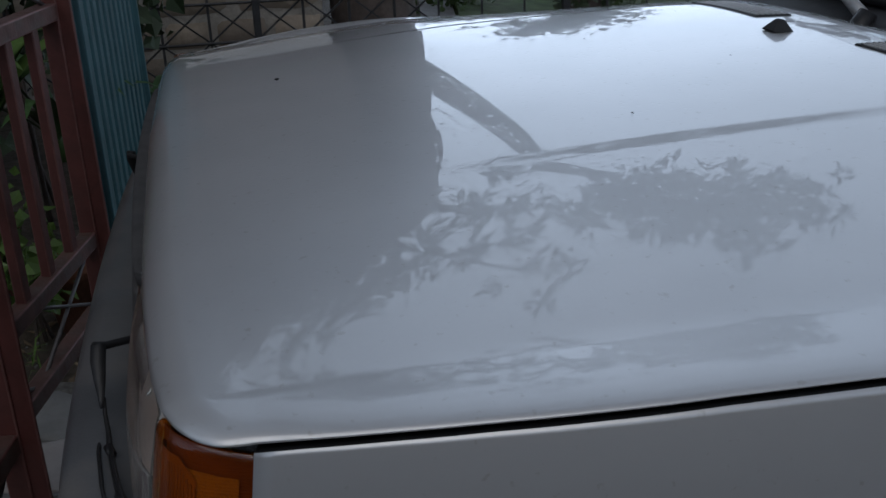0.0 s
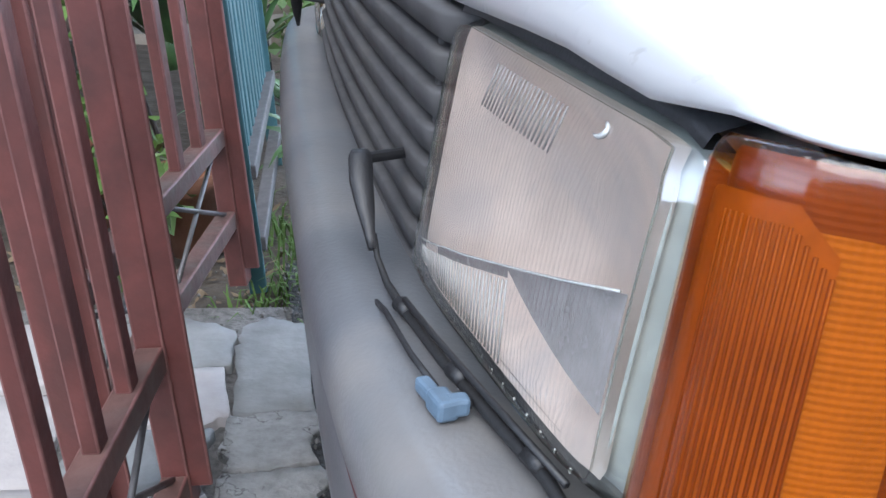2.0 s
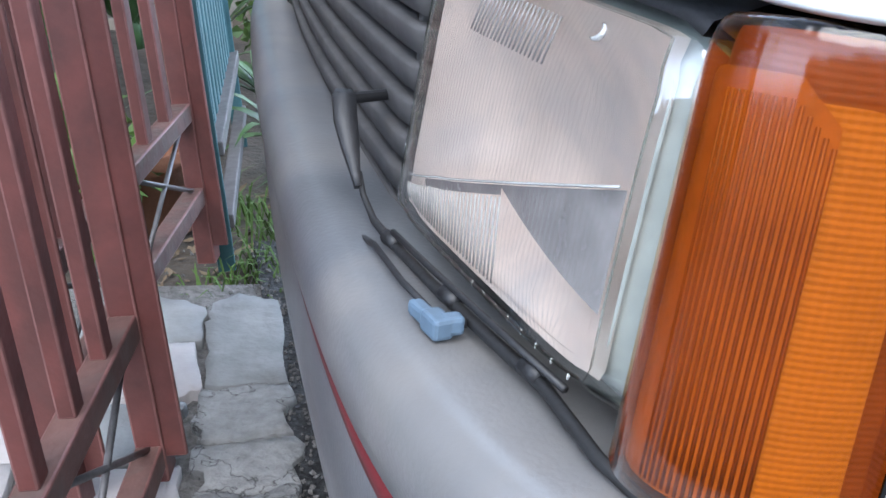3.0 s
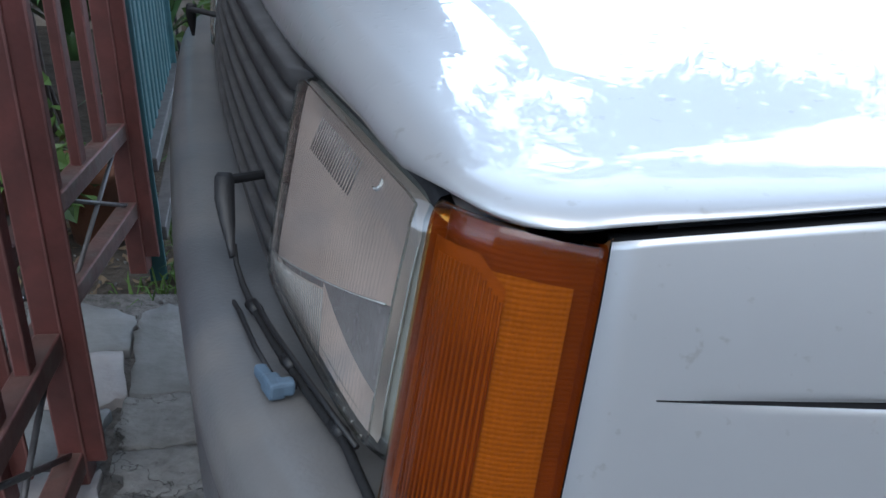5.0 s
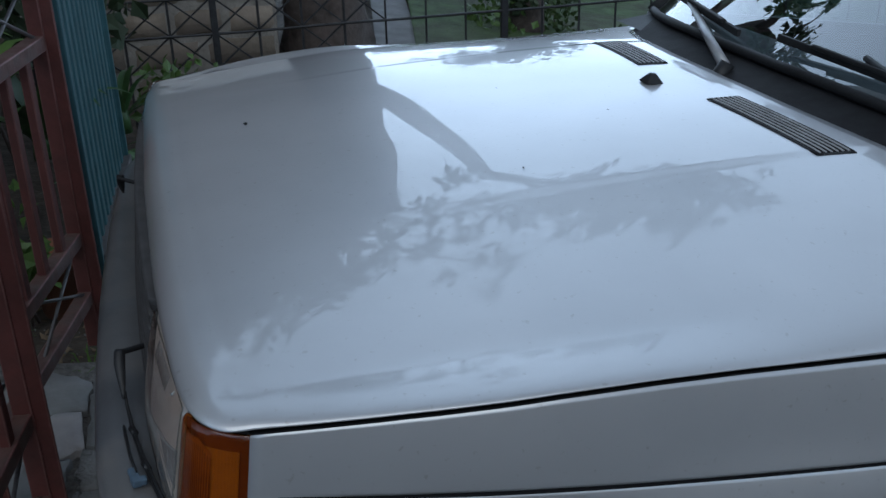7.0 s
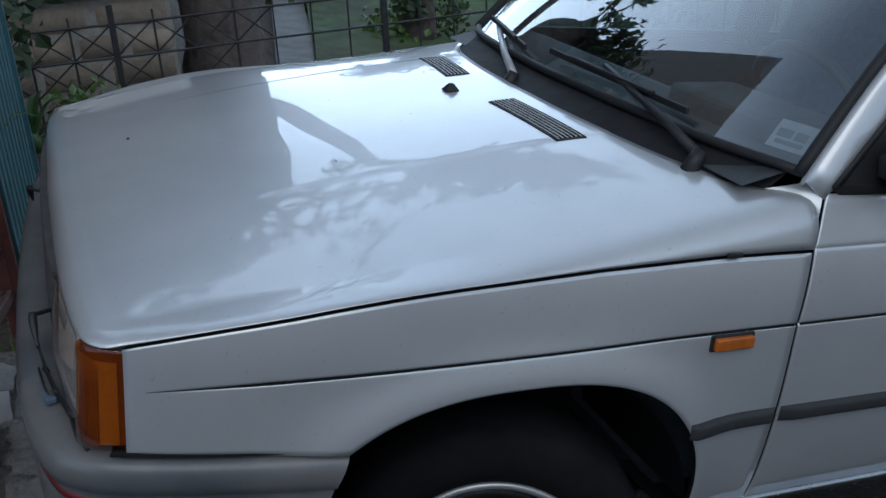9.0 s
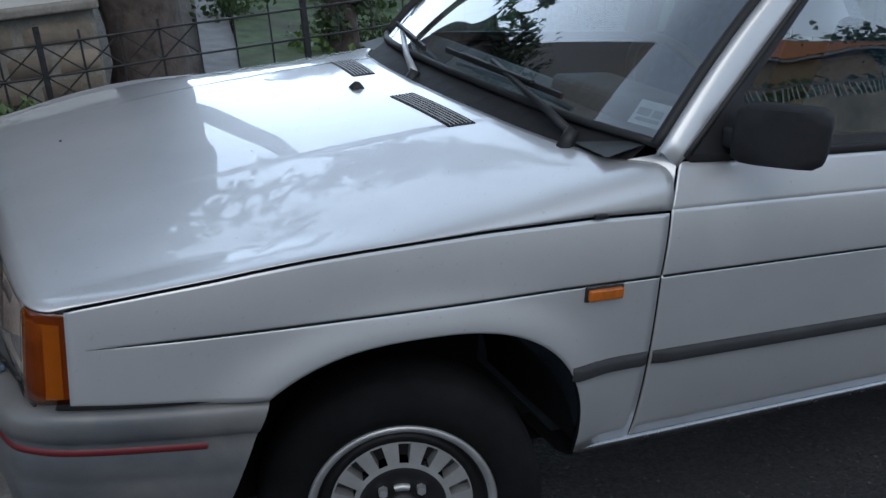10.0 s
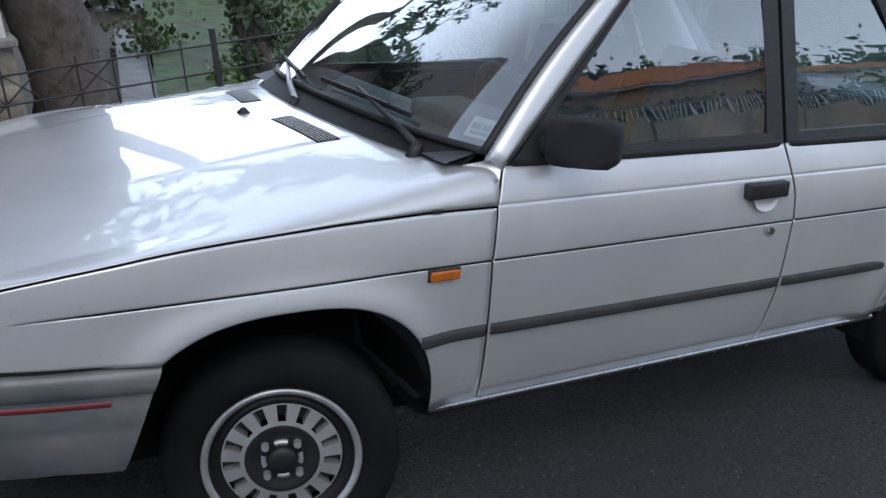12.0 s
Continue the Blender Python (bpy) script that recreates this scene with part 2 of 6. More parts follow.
M_PATH = material("grey_concrete_path", (0.20, 0.20, 0.20), 0.85, vary=0.3, scale=6, bump=0.3, bscale=60)
M_INTERIOR = material("dark_cabin_plastic", (0.05, 0.055, 0.06), 0.6, vary=0.3, scale=6, bump=0.1, bscale=300)
M_SEAT = material("blue_grey_seat_cloth", (0.06, 0.12, 0.20), 0.9, vary=0.3, scale=40, bump=0.3, bscale=500)
M_GLASS = thin_glass("window_glass", (0.46, 0.54, 0.58), 0.0, 0.20, bump=0.05)
M_SCREEN = thin_glass("windscreen_glass", (0.74, 0.82, 0.84), 0.0, 0.30, bump=0.0003)
M_LENS = thin_glass("ribbed_headlamp_glass", (0.93, 0.92, 0.91), 0.13, 0.12, wave=('Z', 14.0), bump=0.02)
M_AMBER = thin_glass("amber_plastic", (0.86, 0.43, 0.085), 0.14, 0.045, wave=('Y', 90.0), bump=0.06)
M_AMBERBACK = ribbed(material("amber_reflector", (0.37, 0.225, 0.055), 0.4, 0.0, vary=0.15, scale=60), (("Z", 120.0), ("X", 100.0)), 0.16)
M_LABEL = material("paper_sticker", (0.30, 0.33, 0.36), 0.6, vary=0.15, scale=30)
M_PRINT = material("faded_grey_print", (0.14, 0.16, 0.18), 0.7, vary=0.2, scale=40)
M_PLUG = material("pale_blue_connector", (0.10, 0.15, 0.21), 0.5, vary=0.2, scale=50)
M_IRON = material("dark_iron", (0.045, 0.045, 0.048), 0.45, 0.3, vary=0.4, scale=30, bump=0.15, bscale=150)
M_GATE = material("red_brown_gate_paint", (0.13, 0.042, 0.036), 0.45, vary=0.35, scale=12, bump=0.1, bscale=80, blotch=0.55, blotchscale=14, blotchcol=(0.055, 0.024, 0.021))
M_GATERAIL = material("dusty_gate_rail_paint", (0.15, 0.078, 0.066), 0.7, vary=0.4, scale=14, bump=0.15, bscale=90, blotch=0.6, blotchscale=18, blotchcol=(0.11, 0.09, 0.08))
# paler bevels: worn paint and painted edge highlights in one colour
M_GATEEDGE = material("worn_gate_edge_and_highlight", (0.20, 0.09, 0.08), 0.5, vary=0.45, scale=25)
M_TEAL = material("teal_fence_paint", (0.05, 0.13, 0.15), 0.5, vary=0.3, scale=12, bump=0.08, bscale=90)
M_ASPHALT = material("asphalt", (0.034, 0.034, 0.036), 0.75, second=(0.007, 0.007, 0.008), scale=70, bump=1.0, bscale=110, blotch=0.6, blotchscale=1.3, blotchcol=(0.018, 0.018, 0.020))
an, al = M_ASPHALT.node_tree.nodes, M_ASPHALT.node_tree.links
chips, ramp, blend, place = an.new("ShaderNodeTexVoronoi"), an.new("ShaderNodeValToRGB"), an.new("ShaderNodeMixRGB"), an.new("ShaderNodeTexCoord")
chips.inputs["Scale"].default_value = 120.0
ramp.color_ramp.elements[0].position, ramp.color_ramp.elements[1].position = 0.86, 0.97
ramp.color_ramp.elements[0].color, ramp.color_ramp.elements[1].color = (0, 0, 0, 1), (0.75, 0.75, 0.75, 1)
al.new(place.outputs["Object"], chips.inputs["Vector"])
al.new(chips.outputs["Color"], ramp.inputs["Fac"])
al.new(ramp.outputs["Color"], blend.inputs["Fac"])
al.new(an["Principled BSDF"].inputs["Base Color"].links[0].from_socket, blend.inputs["Color1"])
blend.inputs["Color2"].default_value = (0.13, 0.13, 0.125, 1)
al.new(blend.outputs["Color"], an["Principled BSDF"].inputs["Base Color"])
M_SOIL = material("damp_soil", (0.085, 0.068, 0.052), 0.9, vary=0.5, scale=16, bump=0.9, bscale=50)
M_SLAB = material("grey_paving_stone", (0.29, 0.29, 0.29), 0.75, vary=0.3, scale=9, bump=0.7, bscale=28, obvary=0.15, blotch=0.5, blotchscale=7, blotchcol=(0.17, 0.165, 0.16))
M_SLABPALE = material("pale_paving_stone", (0.42, 0.39, 0.38), 0.7, vary=0.2, scale=9, bump=0.4, bscale=30, obvary=0.1, blotch=0.35, blotchscale=8, blotchcol=(0.3, 0.27, 0.26))
M_SLABCRACK = cracked(material("cracked_paving_stone", (0.31, 0.305, 0.30), 0.8, vary=0.35, scale=30, bump=0.9, bscale=60, blotch=0.5, blotchscale=10, blotchcol=(0.2, 0.195, 0.19)), 5.5, 0.013)
M_GRAVEL = material("gravel", (0.21, 0.20, 0.19), 0.9, vary=0.5, scale=60, bump=1.0, bscale=120)
M_STONE = material("old_stone_blocks", (0.24, 0.20, 0.155), 0.85, vary=0.4, scale=5, bump=0.8, bscale=22, obvary=0.22, blotch=0.5, blotchscale=3, blotchcol=(0.16, 0.13, 0.11))
M_MORTAR = material("lime_mortar", (0.27, 0.25, 0.22), 0.9, vary=0.3, scale=14, bump=0.6, bscale=60)
# brown chosen to set how dark the upper house mirrors in the car
M_PLASTER = material("wall_brown_for_reflection", (0.19, 0.168, 0.15), 0.9, vary=0.3, scale=4, bump=0.5, bscale=80, blotch=0.3, blotchscale=1.2, blotchcol=(0.14, 0.125, 0.115))
M_RENDER = material("pale_house_render", (0.60, 0.59, 0.575), 0.85, vary=0.2, scale=2.5, bump=0.3, bscale=60)
M_BARK = material("tree_bark", (0.125, 0.098, 0.085), 0.95, vary=0.65, scale=9, bump=1.0, bscale=22, blotch=0.6, blotchscale=4, blotchcol=(0.12, 0.10, 0.09))
M_LEAF = material("leaf_green", (0.065, 0.11, 0.03), 0.5, vary=0.4, scale=6)
M_LEAFDARK = material("leaf_dark", (0.06, 0.09, 0.045), 0.55, vary=0.4, scale=6)
M_LEAFPALE = material("leaf_pale", (0.11, 0.19, 0.045), 0.5, vary=0.4, scale=6)
M_STRAP = material("strap_leaf", (0.075, 0.15, 0.05), 0.4, vary=0.4, scale=9)
M_TERRA = material("terracotta", (0.27, 0.12, 0.07), 0.8, vary=0.3, scale=12, bump=0.2, bscale=80)
M_GRASS = material("grass", (0.11, 0.20, 0.04), 0.7, vary=0.5, scale=4)
M_LAWN = material("lawn_ground", (0.08, 0.135, 0.042), 0.95, vary=0.6, scale=5, bump=1.0, bscale=60, blotch=0.8, blotchscale=0.9, blotchcol=(0.06, 0.05, 0.035))
M_ROOF = material("terracotta_roof_tiles", (0.46, 0.19, 0.08), 0.8, vary=0.35, scale=7, bump=0.3, bscale=30, obvary=0.2)
M_OCHRE = material("ochre_house_wall", (0.30, 0.20, 0.11), 0.85, vary=0.3, scale=3, bump=0.3, bscale=50)
M_BANK = material("tan_stone_bank", (0.42, 0.32, 0.21), 0.9, vary=0.5, scale=1.6, bump=0.8, bscale=9, blotch=0.6, blotchscale=1.1, blotchcol=(0.12, 0.14, 0.06))

# ---- mesh helpers ----


def mesh_object(name, bm, mat, parent=None, label="", smooth=True):
    me = bpy.data.meshes.new(name)
    bm.normal_update()
    bm.to_mesh(me)
    bm.free()
    for m in (mat if isinstance(mat, (list, tuple)) else [mat]):
        me.materials.append(m)
    if smooth:
        for p in me.polygons:
            p.use_smooth = True
    ob = new(name, me)
    if parent:
        ob.parent = parent
    if label:
        ob["label"] = label
    return ob


def part(name, bm, mat, parent, label="", smooth=True):
    return mesh_object(name, bm, mat, parent, label, smooth)


def thing(name, label, category, group="", kind="", at=(0, 0, 0)):
    e = new(name)
    e.location = at
    return tagged(e, label, category, group, kind)


def sharp(ob, angle=35):
    """Smooth shading with hard edges past the angle."""
    me = ob.data
    bm = bmesh.new()
    bm.from_mesh(me)
    for e in bm.edges:
        e.smooth = not (len(e.link_faces) == 2 and e.calc_face_angle(0) > radians(angle))
    bm.to_mesh(me)
    bm.free()
    return ob


def thick(ob, t, offset=-1.0, dark=False):
    s = ob.modifiers.new("thickness", 'SOLIDIFY')
    s.thickness, s.offset = t, offset
    # inner face and rim go near-black, shade of the shut lines as colour
    if dark:
        ob.data.materials.clear()
        ob.data.materials.append(M_GAP)
        ob.data.materials.append(M_PAINT)
        s.material_offset, s.material_offset_rim = 1, 0
    return ob


def soften(ob, w=0.004, seg=2):
    b = ob.modifiers.new("edges", 'BEVEL')
    b.width, b.segments, b.limit_method, b.angle_limit = w, seg, 'ANGLE', radians(40)
    return ob


def grid(rows, close_v=False, flip=False):
    """A sheet from rows of points, all of one length."""
    bm = bmesh.new()
    vs = [[bm.verts.new(p) for p in r] for r in rows]
    for i in range(len(vs) - 1):
        n = len(vs[i])
        for j in range(n if close_v else n - 1):
            q = [vs[i][j], vs[i][(j + 1) % n], vs[i + 1][(j + 1) % n], vs[i + 1][j]]
            if flip:
                q.reverse()
            try:
                bm.faces.new(q)
            except ValueError:
                pass
    return bm


def box(bm, x0, x1, y0, y1, z0, z1, m=None):
    r = bmesh.ops.create_cube(bm, size=1.0)
    t = Matrix.Translation(((x0 + x1) / 2, (y0 + y1) / 2, (z0 + z1) / 2)) @ Matrix.Diagonal((abs(x1 - x0), abs(y1 - y0), abs(z1 - z0), 1))
    bmesh.ops.transform(bm, matrix=(m @ t) if m else t, verts=r["verts"])
    return r["verts"]


def beam(bm, a, b, w, h=None, up=(0, 0, 1)):
    """A square bar from a to b."""
    a, b = Vector(a), Vector(b)
    d = b - a
    z = d.normalized()
    x = z.cross(Vector(up))
    if x.length < 1e-4:
        x = z.cross(Vector((0, 1, 0)))
    x.normalize()
    y = z.cross(x)
    m = Matrix((x, y, z)).transposed().to_4x4()
    m.translation = (a + b) / 2
    r = bmesh.ops.create_cube(bm, size=1.0)
    bmesh.ops.transform(bm, matrix=m @ Matrix.Diagonal((w, h or w, d.length, 1)), verts=r["verts"])


def tube(bm, pts, rad, seg=8, caps=True):
    """A round tube along points, with a radius or one for each point."""
    pts = [Vector(p) for p in pts]
    rads = rad if isinstance(rad, (list, tuple)) else [rad] * len(pts)
    rings = []
    ref = None
    for i, p in enumerate(pts):
        d = (pts[min(i + 1, len(pts) - 1)] - pts[max(i - 1, 0)]).normalized()
        if ref is None:
            ref = Vector((0, 0, 1)) if abs(d.z) < 0.9 else Vector((1, 0, 0))
        x = d.cross(ref).normalized()
        y = d.cross(x).normalized()
        ref = y.cross(d) if False else ref
        rings.append([bm.verts.new(p + rads[i] * (math.cos(2 * math.pi * k / seg) * x + math.sin(2 * math.pi * k / seg) * y)) for k in range(seg)])
    for a, b in zip(rings, rings[1:]):
        for k in range(seg):
            bm.faces.new((a[k], a[(k + 1) % seg], b[(k + 1) % seg], b[k]))
    if caps:
        bm.faces.new(list(reversed(rings[0])))
        bm.faces.new(rings[-1])


def interp(t, pts):
    """Linear interpolation through (t, value) pairs."""
    if t <= pts[0][0]:
        return pts[0][1]
    for (a, va), (b, vb) in zip(pts, pts[1:]):
        if t <= b:
            return va + (vb - va) * (t - a) / (b - a)
    return pts[-1][1]


def smooth(t, pts):
    """Eased interpolation through (t, value) pairs (Catmull-Rom)."""
    if t <= pts[0][0]:
        return pts[0][1]
    for i in range(len(pts) - 1):
        a, va = pts[i]
        b, vb = pts[i + 1]
        if t <= b:
            pa, pva = pts[i - 1] if i else (a - (b - a), va - (vb - va))
            nb, nvb = pts[i + 2] if i + 2 < len(pts) else (b + (b - a), vb + (vb - va))
            ma = (vb - pva) / (b - pa) * (b - a)
            mb = (nvb - va) / (nb - a) * (b - a)
            u = (t - a) / (b - a)
            return (2 * u**3 - 3 * u**2 + 1) * va + (u**3 - 2 * u**2 + u) * ma + (-2 * u**3 + 3 * u**2) * vb + (u**3 - u**2) * mb
    return pts[-1][1]


def lin(a, b, n):
    return [a + (b - a) * i / (n - 1) for i in range(n)]


# ---- the car: nose at x = 0, x runs to its tail, y = 0 is its middle ----
CREASE = 0.7245


def crease(x):
    """Height of the pressed line along the body side."""
    f = max(0, (0.85 - x) / 0.62)
    return CREASE - 0.022 * f ** 3


Z_SHUT = [(0.15, 0.782), (0.19, 0.788), (0.22, 0.794), (0.277, 0.804), (0.335, 0.813), (0.40, 0.821), (0.483, 0.830), (0.59, 0.839), (0.683, 0.845), (0.925, 0.857), (1.16, 0.863), (1.36, 0.861)]
GAP_1 = [(0.28, 1.349), (0.53, 1.340), (0.725, 1.338), (0.862, 1.352), (0.955, 1.377)]
GAP_2 = [(0.28, 2.366), (0.336, 2.372), (0.50, 2.395), (0.727, 2.408), (0.81, 2.404), (0.955, 2.365)]
GAP_3 = [(0.28, 2.90), (0.45, 2.93), (0.62, 3.03), (0.80, 3.14), (0.955, 3.16)]
BELT = 0.953
ARCH_X, ARCH_A, ARCH_Z, ARCH_H, ARCH_N = 0.80, 0.39, 0.30, 0.372, 2.6


def side(x, z):
    """Half width of the body at x and height z."""
    b = smooth(z, [(0.22, 0.720), (0.30, 0.750), (0.40, 0.777), (0.54, 0.797), (0.73, 0.802), (0.80, 0.797), (0.865, 0.785), (0.955, 0.757)])
    r = max(0, (x - 3.45) / 0.6)
    return b - 0.07 * max(0, (0.60 - x) / 0.42) ** 2 - 0.07 * r * r


def taper(x):
    """How far the bonnet's edge draws in towards the nose."""
    return max(0, 0.07 * max(0, (0.60 - x) / 0.42) ** 2 - 0.043 * max(0, (0.48 - x) / 0.30) ** 2)


def shut(x):
    """Height of the line where bonnet and wing meet."""
    return interp(x, Z_SHUT) - 0.55 * taper(x)


def upper(z):
    """Half width of the cabin above the belt line."""
    return 0.757 - (z - BELT) * 0.235


def arch_z(x, cx=ARCH_X):
    d = abs(x - cx) / ARCH_A
    return ARCH_Z + ARCH_H * max(0, 1 - d ** ARCH_N) ** (1 / ARCH_N) if d < 1 else 0


def arch_flare(x, z, cx=ARCH_X):
    """The lip that swells round a wheel opening."""
    dx, dz = abs(x - cx) / ARCH_A, max(0, (z - ARCH_Z)) / ARCH_H
    d = (dx ** ARCH_N + dz ** ARCH_N) ** (1 / ARCH_N)
    return 0.019 * math.exp(-((d - 1.0) / 0.15) ** 2) if d > 0.9 else 0.0


def groove(z, at, depth, w=0.0019):
    return -depth * math.exp(-((z - at) / w) ** 2)


car = thing("car", "silver 1980s four-door saloon parked on the asphalt, dusty paint", "car")
car.matrix_world = SLOPE


def x_edge(x, z):
    """Leans the wing's two ends: along the indicator and along the door's shut line."""
    a = max(0, 1 - (x - 0.191) / 0.07)
    b = min(1, max(0, (x - 1.20) / 0.133))
    return x + 0.002 * a + b * b * (interp(z, GAP_1) - 0.003 - 1.333)


def panel(name, s, xs, zlo, zhi, extra=None, label="", second=None):
    """A side panel of the body in columns along x; zlo and zhi are functions of x."""
    rows = []
    for xc in xs:
        lo, hi = zlo(xc), zhi(xc)
        cz = crease(xc)
        zs = sorted(set([round(v, 5) for v in lin(lo, cz - 0.012, 12)] + [cz + d for d in (-0.006, -0.003, -0.0015, 0, 0.0015, 0.003, 0.006)] + [round(v, 5) for v in lin(cz + 0.012, hi, 16)]))
        col = []
        for z in zs:
            x = x_edge(xc, z)
            fade = min(1, max(0, (x - 0.225) / 0.16))
            y = side(x, z) + groove(z, cz, 0.0045 * fade)
            if second and x > second:
                y += groove(z, 0.862, 0.002)
            if extra:
                y += extra(x, z)
            col.append((x, s * y, z))
        rows.append(col)
    return thick(part(name, grid(rows, flip=s > 0), M_PAINT, car, label), 0.012, 1.0, True)


def side_panels(s):
    # front wing
    def wing_lo(x):
        a = arch_z(x)
        if x < ARCH_X:
            return max(0.594, a)
        return max(0.325, a)
    xs = lin(0.191, 0.50, 22) + [0.505 + 0.006 * i for i in range(6)] + [ARCH_X + ARCH_A * math.sin(a) for a in lin(-0.72, 1.565, 52)] + [1.192, 1.20, 1.23, 1.26, 1.29, 1.315, 1.333]
    xs = sorted(x for x in xs)
    panel("front_wing", s, xs, wing_lo, lambda x: shut(x) - 0.0055 - (0.015 * max(0, 0.7 - x) if s > 0 else 0), lambda x, z: arch_flare(x, z))
    crease_line(s, 0.222, 1.333, car, True)
    # front and rear doors: columns are bent to the shut lines
    for name, ga, gb, n in (("front_door", GAP_1, GAP_2, 44), ("rear_door", GAP_2, GAP_3, 30)):
        rows = []
        for f in [0.0, 0.0012, 0.006] + lin(0.02, 0.98, n) + [0.994, 0.9988, 1.0]:
            col = []
            for z in lin(0.326, CREASE - 0.012, 12) + [CREASE - 0.006, CREASE - 0.003, CREASE - 0.0015, CREASE, CREASE + 0.0015, CREASE + 0.003, CREASE + 0.006] + lin(CREASE + 0.012, 0.852, 8) + [0.857, 0.8605, 0.862, 0.8635, 0.867] + lin(0.872, BELT, 6):
                xa, xb = interp(z, ga) + 0.003, interp(z, gb) - 0.003
                x = xa + (xb - xa) * f
                y = side(x, z) + groove(z, CREASE, 0.0045) + groove(z, 0.862, 0.0016, 0.002)
                if name == "rear_door":
                    y += arch_flare(x, z, 3.26)
                if f in (0.0, 1.0):
                    y -= 0.003
                col.append((x, s * y, z))
            rows.append(col)
        door = part(name, grid(rows, flip=s > 0), M_PAINT, car)
        thick(door, 0.014, 1.0, True)
        door_fittings(s, door, name)
    # rear wing
    rows = []
    for i in range(40):
        f = i / 39
        col = []
        for z in lin(0.33, CREASE - 0.012, 14) + [CREASE - 0.005, CREASE, CREASE + 0.005] + lin(CREASE + 0.012, 0.94, 10):
            xa = interp(z, GAP_3) + 0.003
            x = xa + (4.02 - xa) * f
            zz = max(z, min(arch_z(x, 3.26), 0.70)) if x > 3.0 else z
            col.append((x, s * (side(x, zz) + groove(zz, CREASE, 0.006) + arch_flare(x, zz, 3.26)), zz))
        rows.append(col)
    thick(part("rear_wing", grid(rows, flip=s > 0), M_PAINT, car), 0.012, 1.0, True)
    # sill, bright strip along it and the closing panel, black for the gaps' shade
    bm = bmesh.new()
    bm2 = grid([[(x, s * (side(x, 0.33) + o), z) for o, z in ((-0.004, 0.326), (0.004, 0.323), (0.006, 0.315), (0.002, 0.306), (-0.01, 0.304))] for x in lin(1.20, 2.93, 60)], flip=s > 0)
    bm.free()
    part("sill_trim", bm2, M_CHROME, car, "bright metal sill strip")
    part("sill", grid([[(x, s * (side(x, 0.30) + o), z) for o, z in ((-0.012, 0.315), (-0.008, 0.303), (-0.022, 0.284), (-0.07, 0.268), (-0.25, 0.262))] for x in lin(1.215, 2.95, 30)], flip=s > 0), M_GAP, car, "black underseal sill")
    part("inner_panel", grid([[(x, s * (side(x, z) - 0.028), z) for z in lin(0.30, 0.948 if x > 1.3 else 0.80, 8)] for x in lin(1.215, 3.2, 30)], flip=s > 0), M_GAP, car, "inner body behind the shut lines, blackened to stand for shade")
    # the channel is near-black so the bonnet gap reads as shaded
    part("gutter", grid([[(x, s * (side(x, shut(x)) - o), shut(x) - d - (0.02 * max(0, 0.7 - x) if s > 0 else 0)) for o, d in ((0.012, 0.012), (0.012, 0.002), (0.06, -0.004))] for x in lin(0.215, 1.36, 40)], flip=s > 0), M_GAP, car, "drain channel under the bonnet edge, blackened for the gap's shade")
    # wheel housing
    rows = []
    for a in lin(0.06, math.pi - 0.14, 28):
        rows.append([(ARCH_X - 0.405 * math.cos(a), s * y, 0.285 + 0.395 * math.sin(a)) for y in (0.765, 0.60, 0.36)])
    part("wheel_housing", grid(rows), M_GAP, car, "black wheel arch liner")
    rows = []
    for a in lin(-0.15, math.pi + 0.15, 20):
        rows.append([(3.26 - 0.36 * math.cos(a), s * y, 0.285 + 0.36 * math.sin(a)) for y in (0.765, 0.60, 0.36)])
    part("wheel_housing", grid(rows), M_GAP, car)
    bm = bmesh.new()
    box(bm, 0.42, 1.17, s * 0.34, s * 0.36, 0.26, 0.68)
    part("inner_wing", bm, M_GAP, car, smooth=False)


def crease_line(s, xa, xb, parent, taper=False):
    # a black strip in the pressed crease paints its shadow line
    rows = []
    for i, x in enumerate(lin(xa, xb, 40)):
        h, cz = 0.0021 * (min(1, 0.12 + i / 7) if taper else 1), crease(x)
        rows.append([(x, s * (side(x, cz) + arch_flare(x, cz) - 0.0012 * (min(1, i / 7) if taper else 1) - o), cz + h * d) for d, o in ((-1.35, -0.0008), (0, 0.0004), (1, 0))])
    part("crease_shade", grid(rows, flip=s > 0), M_GAP, parent, "black strip in the body crease, painted for its shadow line")


def bar_on_side(s, xa, xb, z0, z1, proud, n=20, base=0.0):
    """A rounded moulding that follows the body side."""
    rows = []
    zm = (z0 + z1) / 2
    h = (z1 - z0) / 2
    for i in range(n):
        x = xa + (xb - xa) * i / (n - 1)
        k = 0.2 if i in (0, n - 1) else 1.0
        zm = (z0 + z1) / 2 - 0.008 * max(0, x - 1.2)
        rows.append([(x, s * (side(x, zm) + (arch_flare(x, zm) if x < 1.4 else 0) + base + o * (proud if o > 0 else 0.004) * (k if o > 0 else 1)), zm + h * d) for o, d in ((-1, 1.0), (0.55, 0.98), (0.9, 0.75), (1, 0.35), (1, -0.35), (0.9, -0.75), (0.55, -0.98), (-1, -1.0))])
    return grid(rows, flip=s < 0)


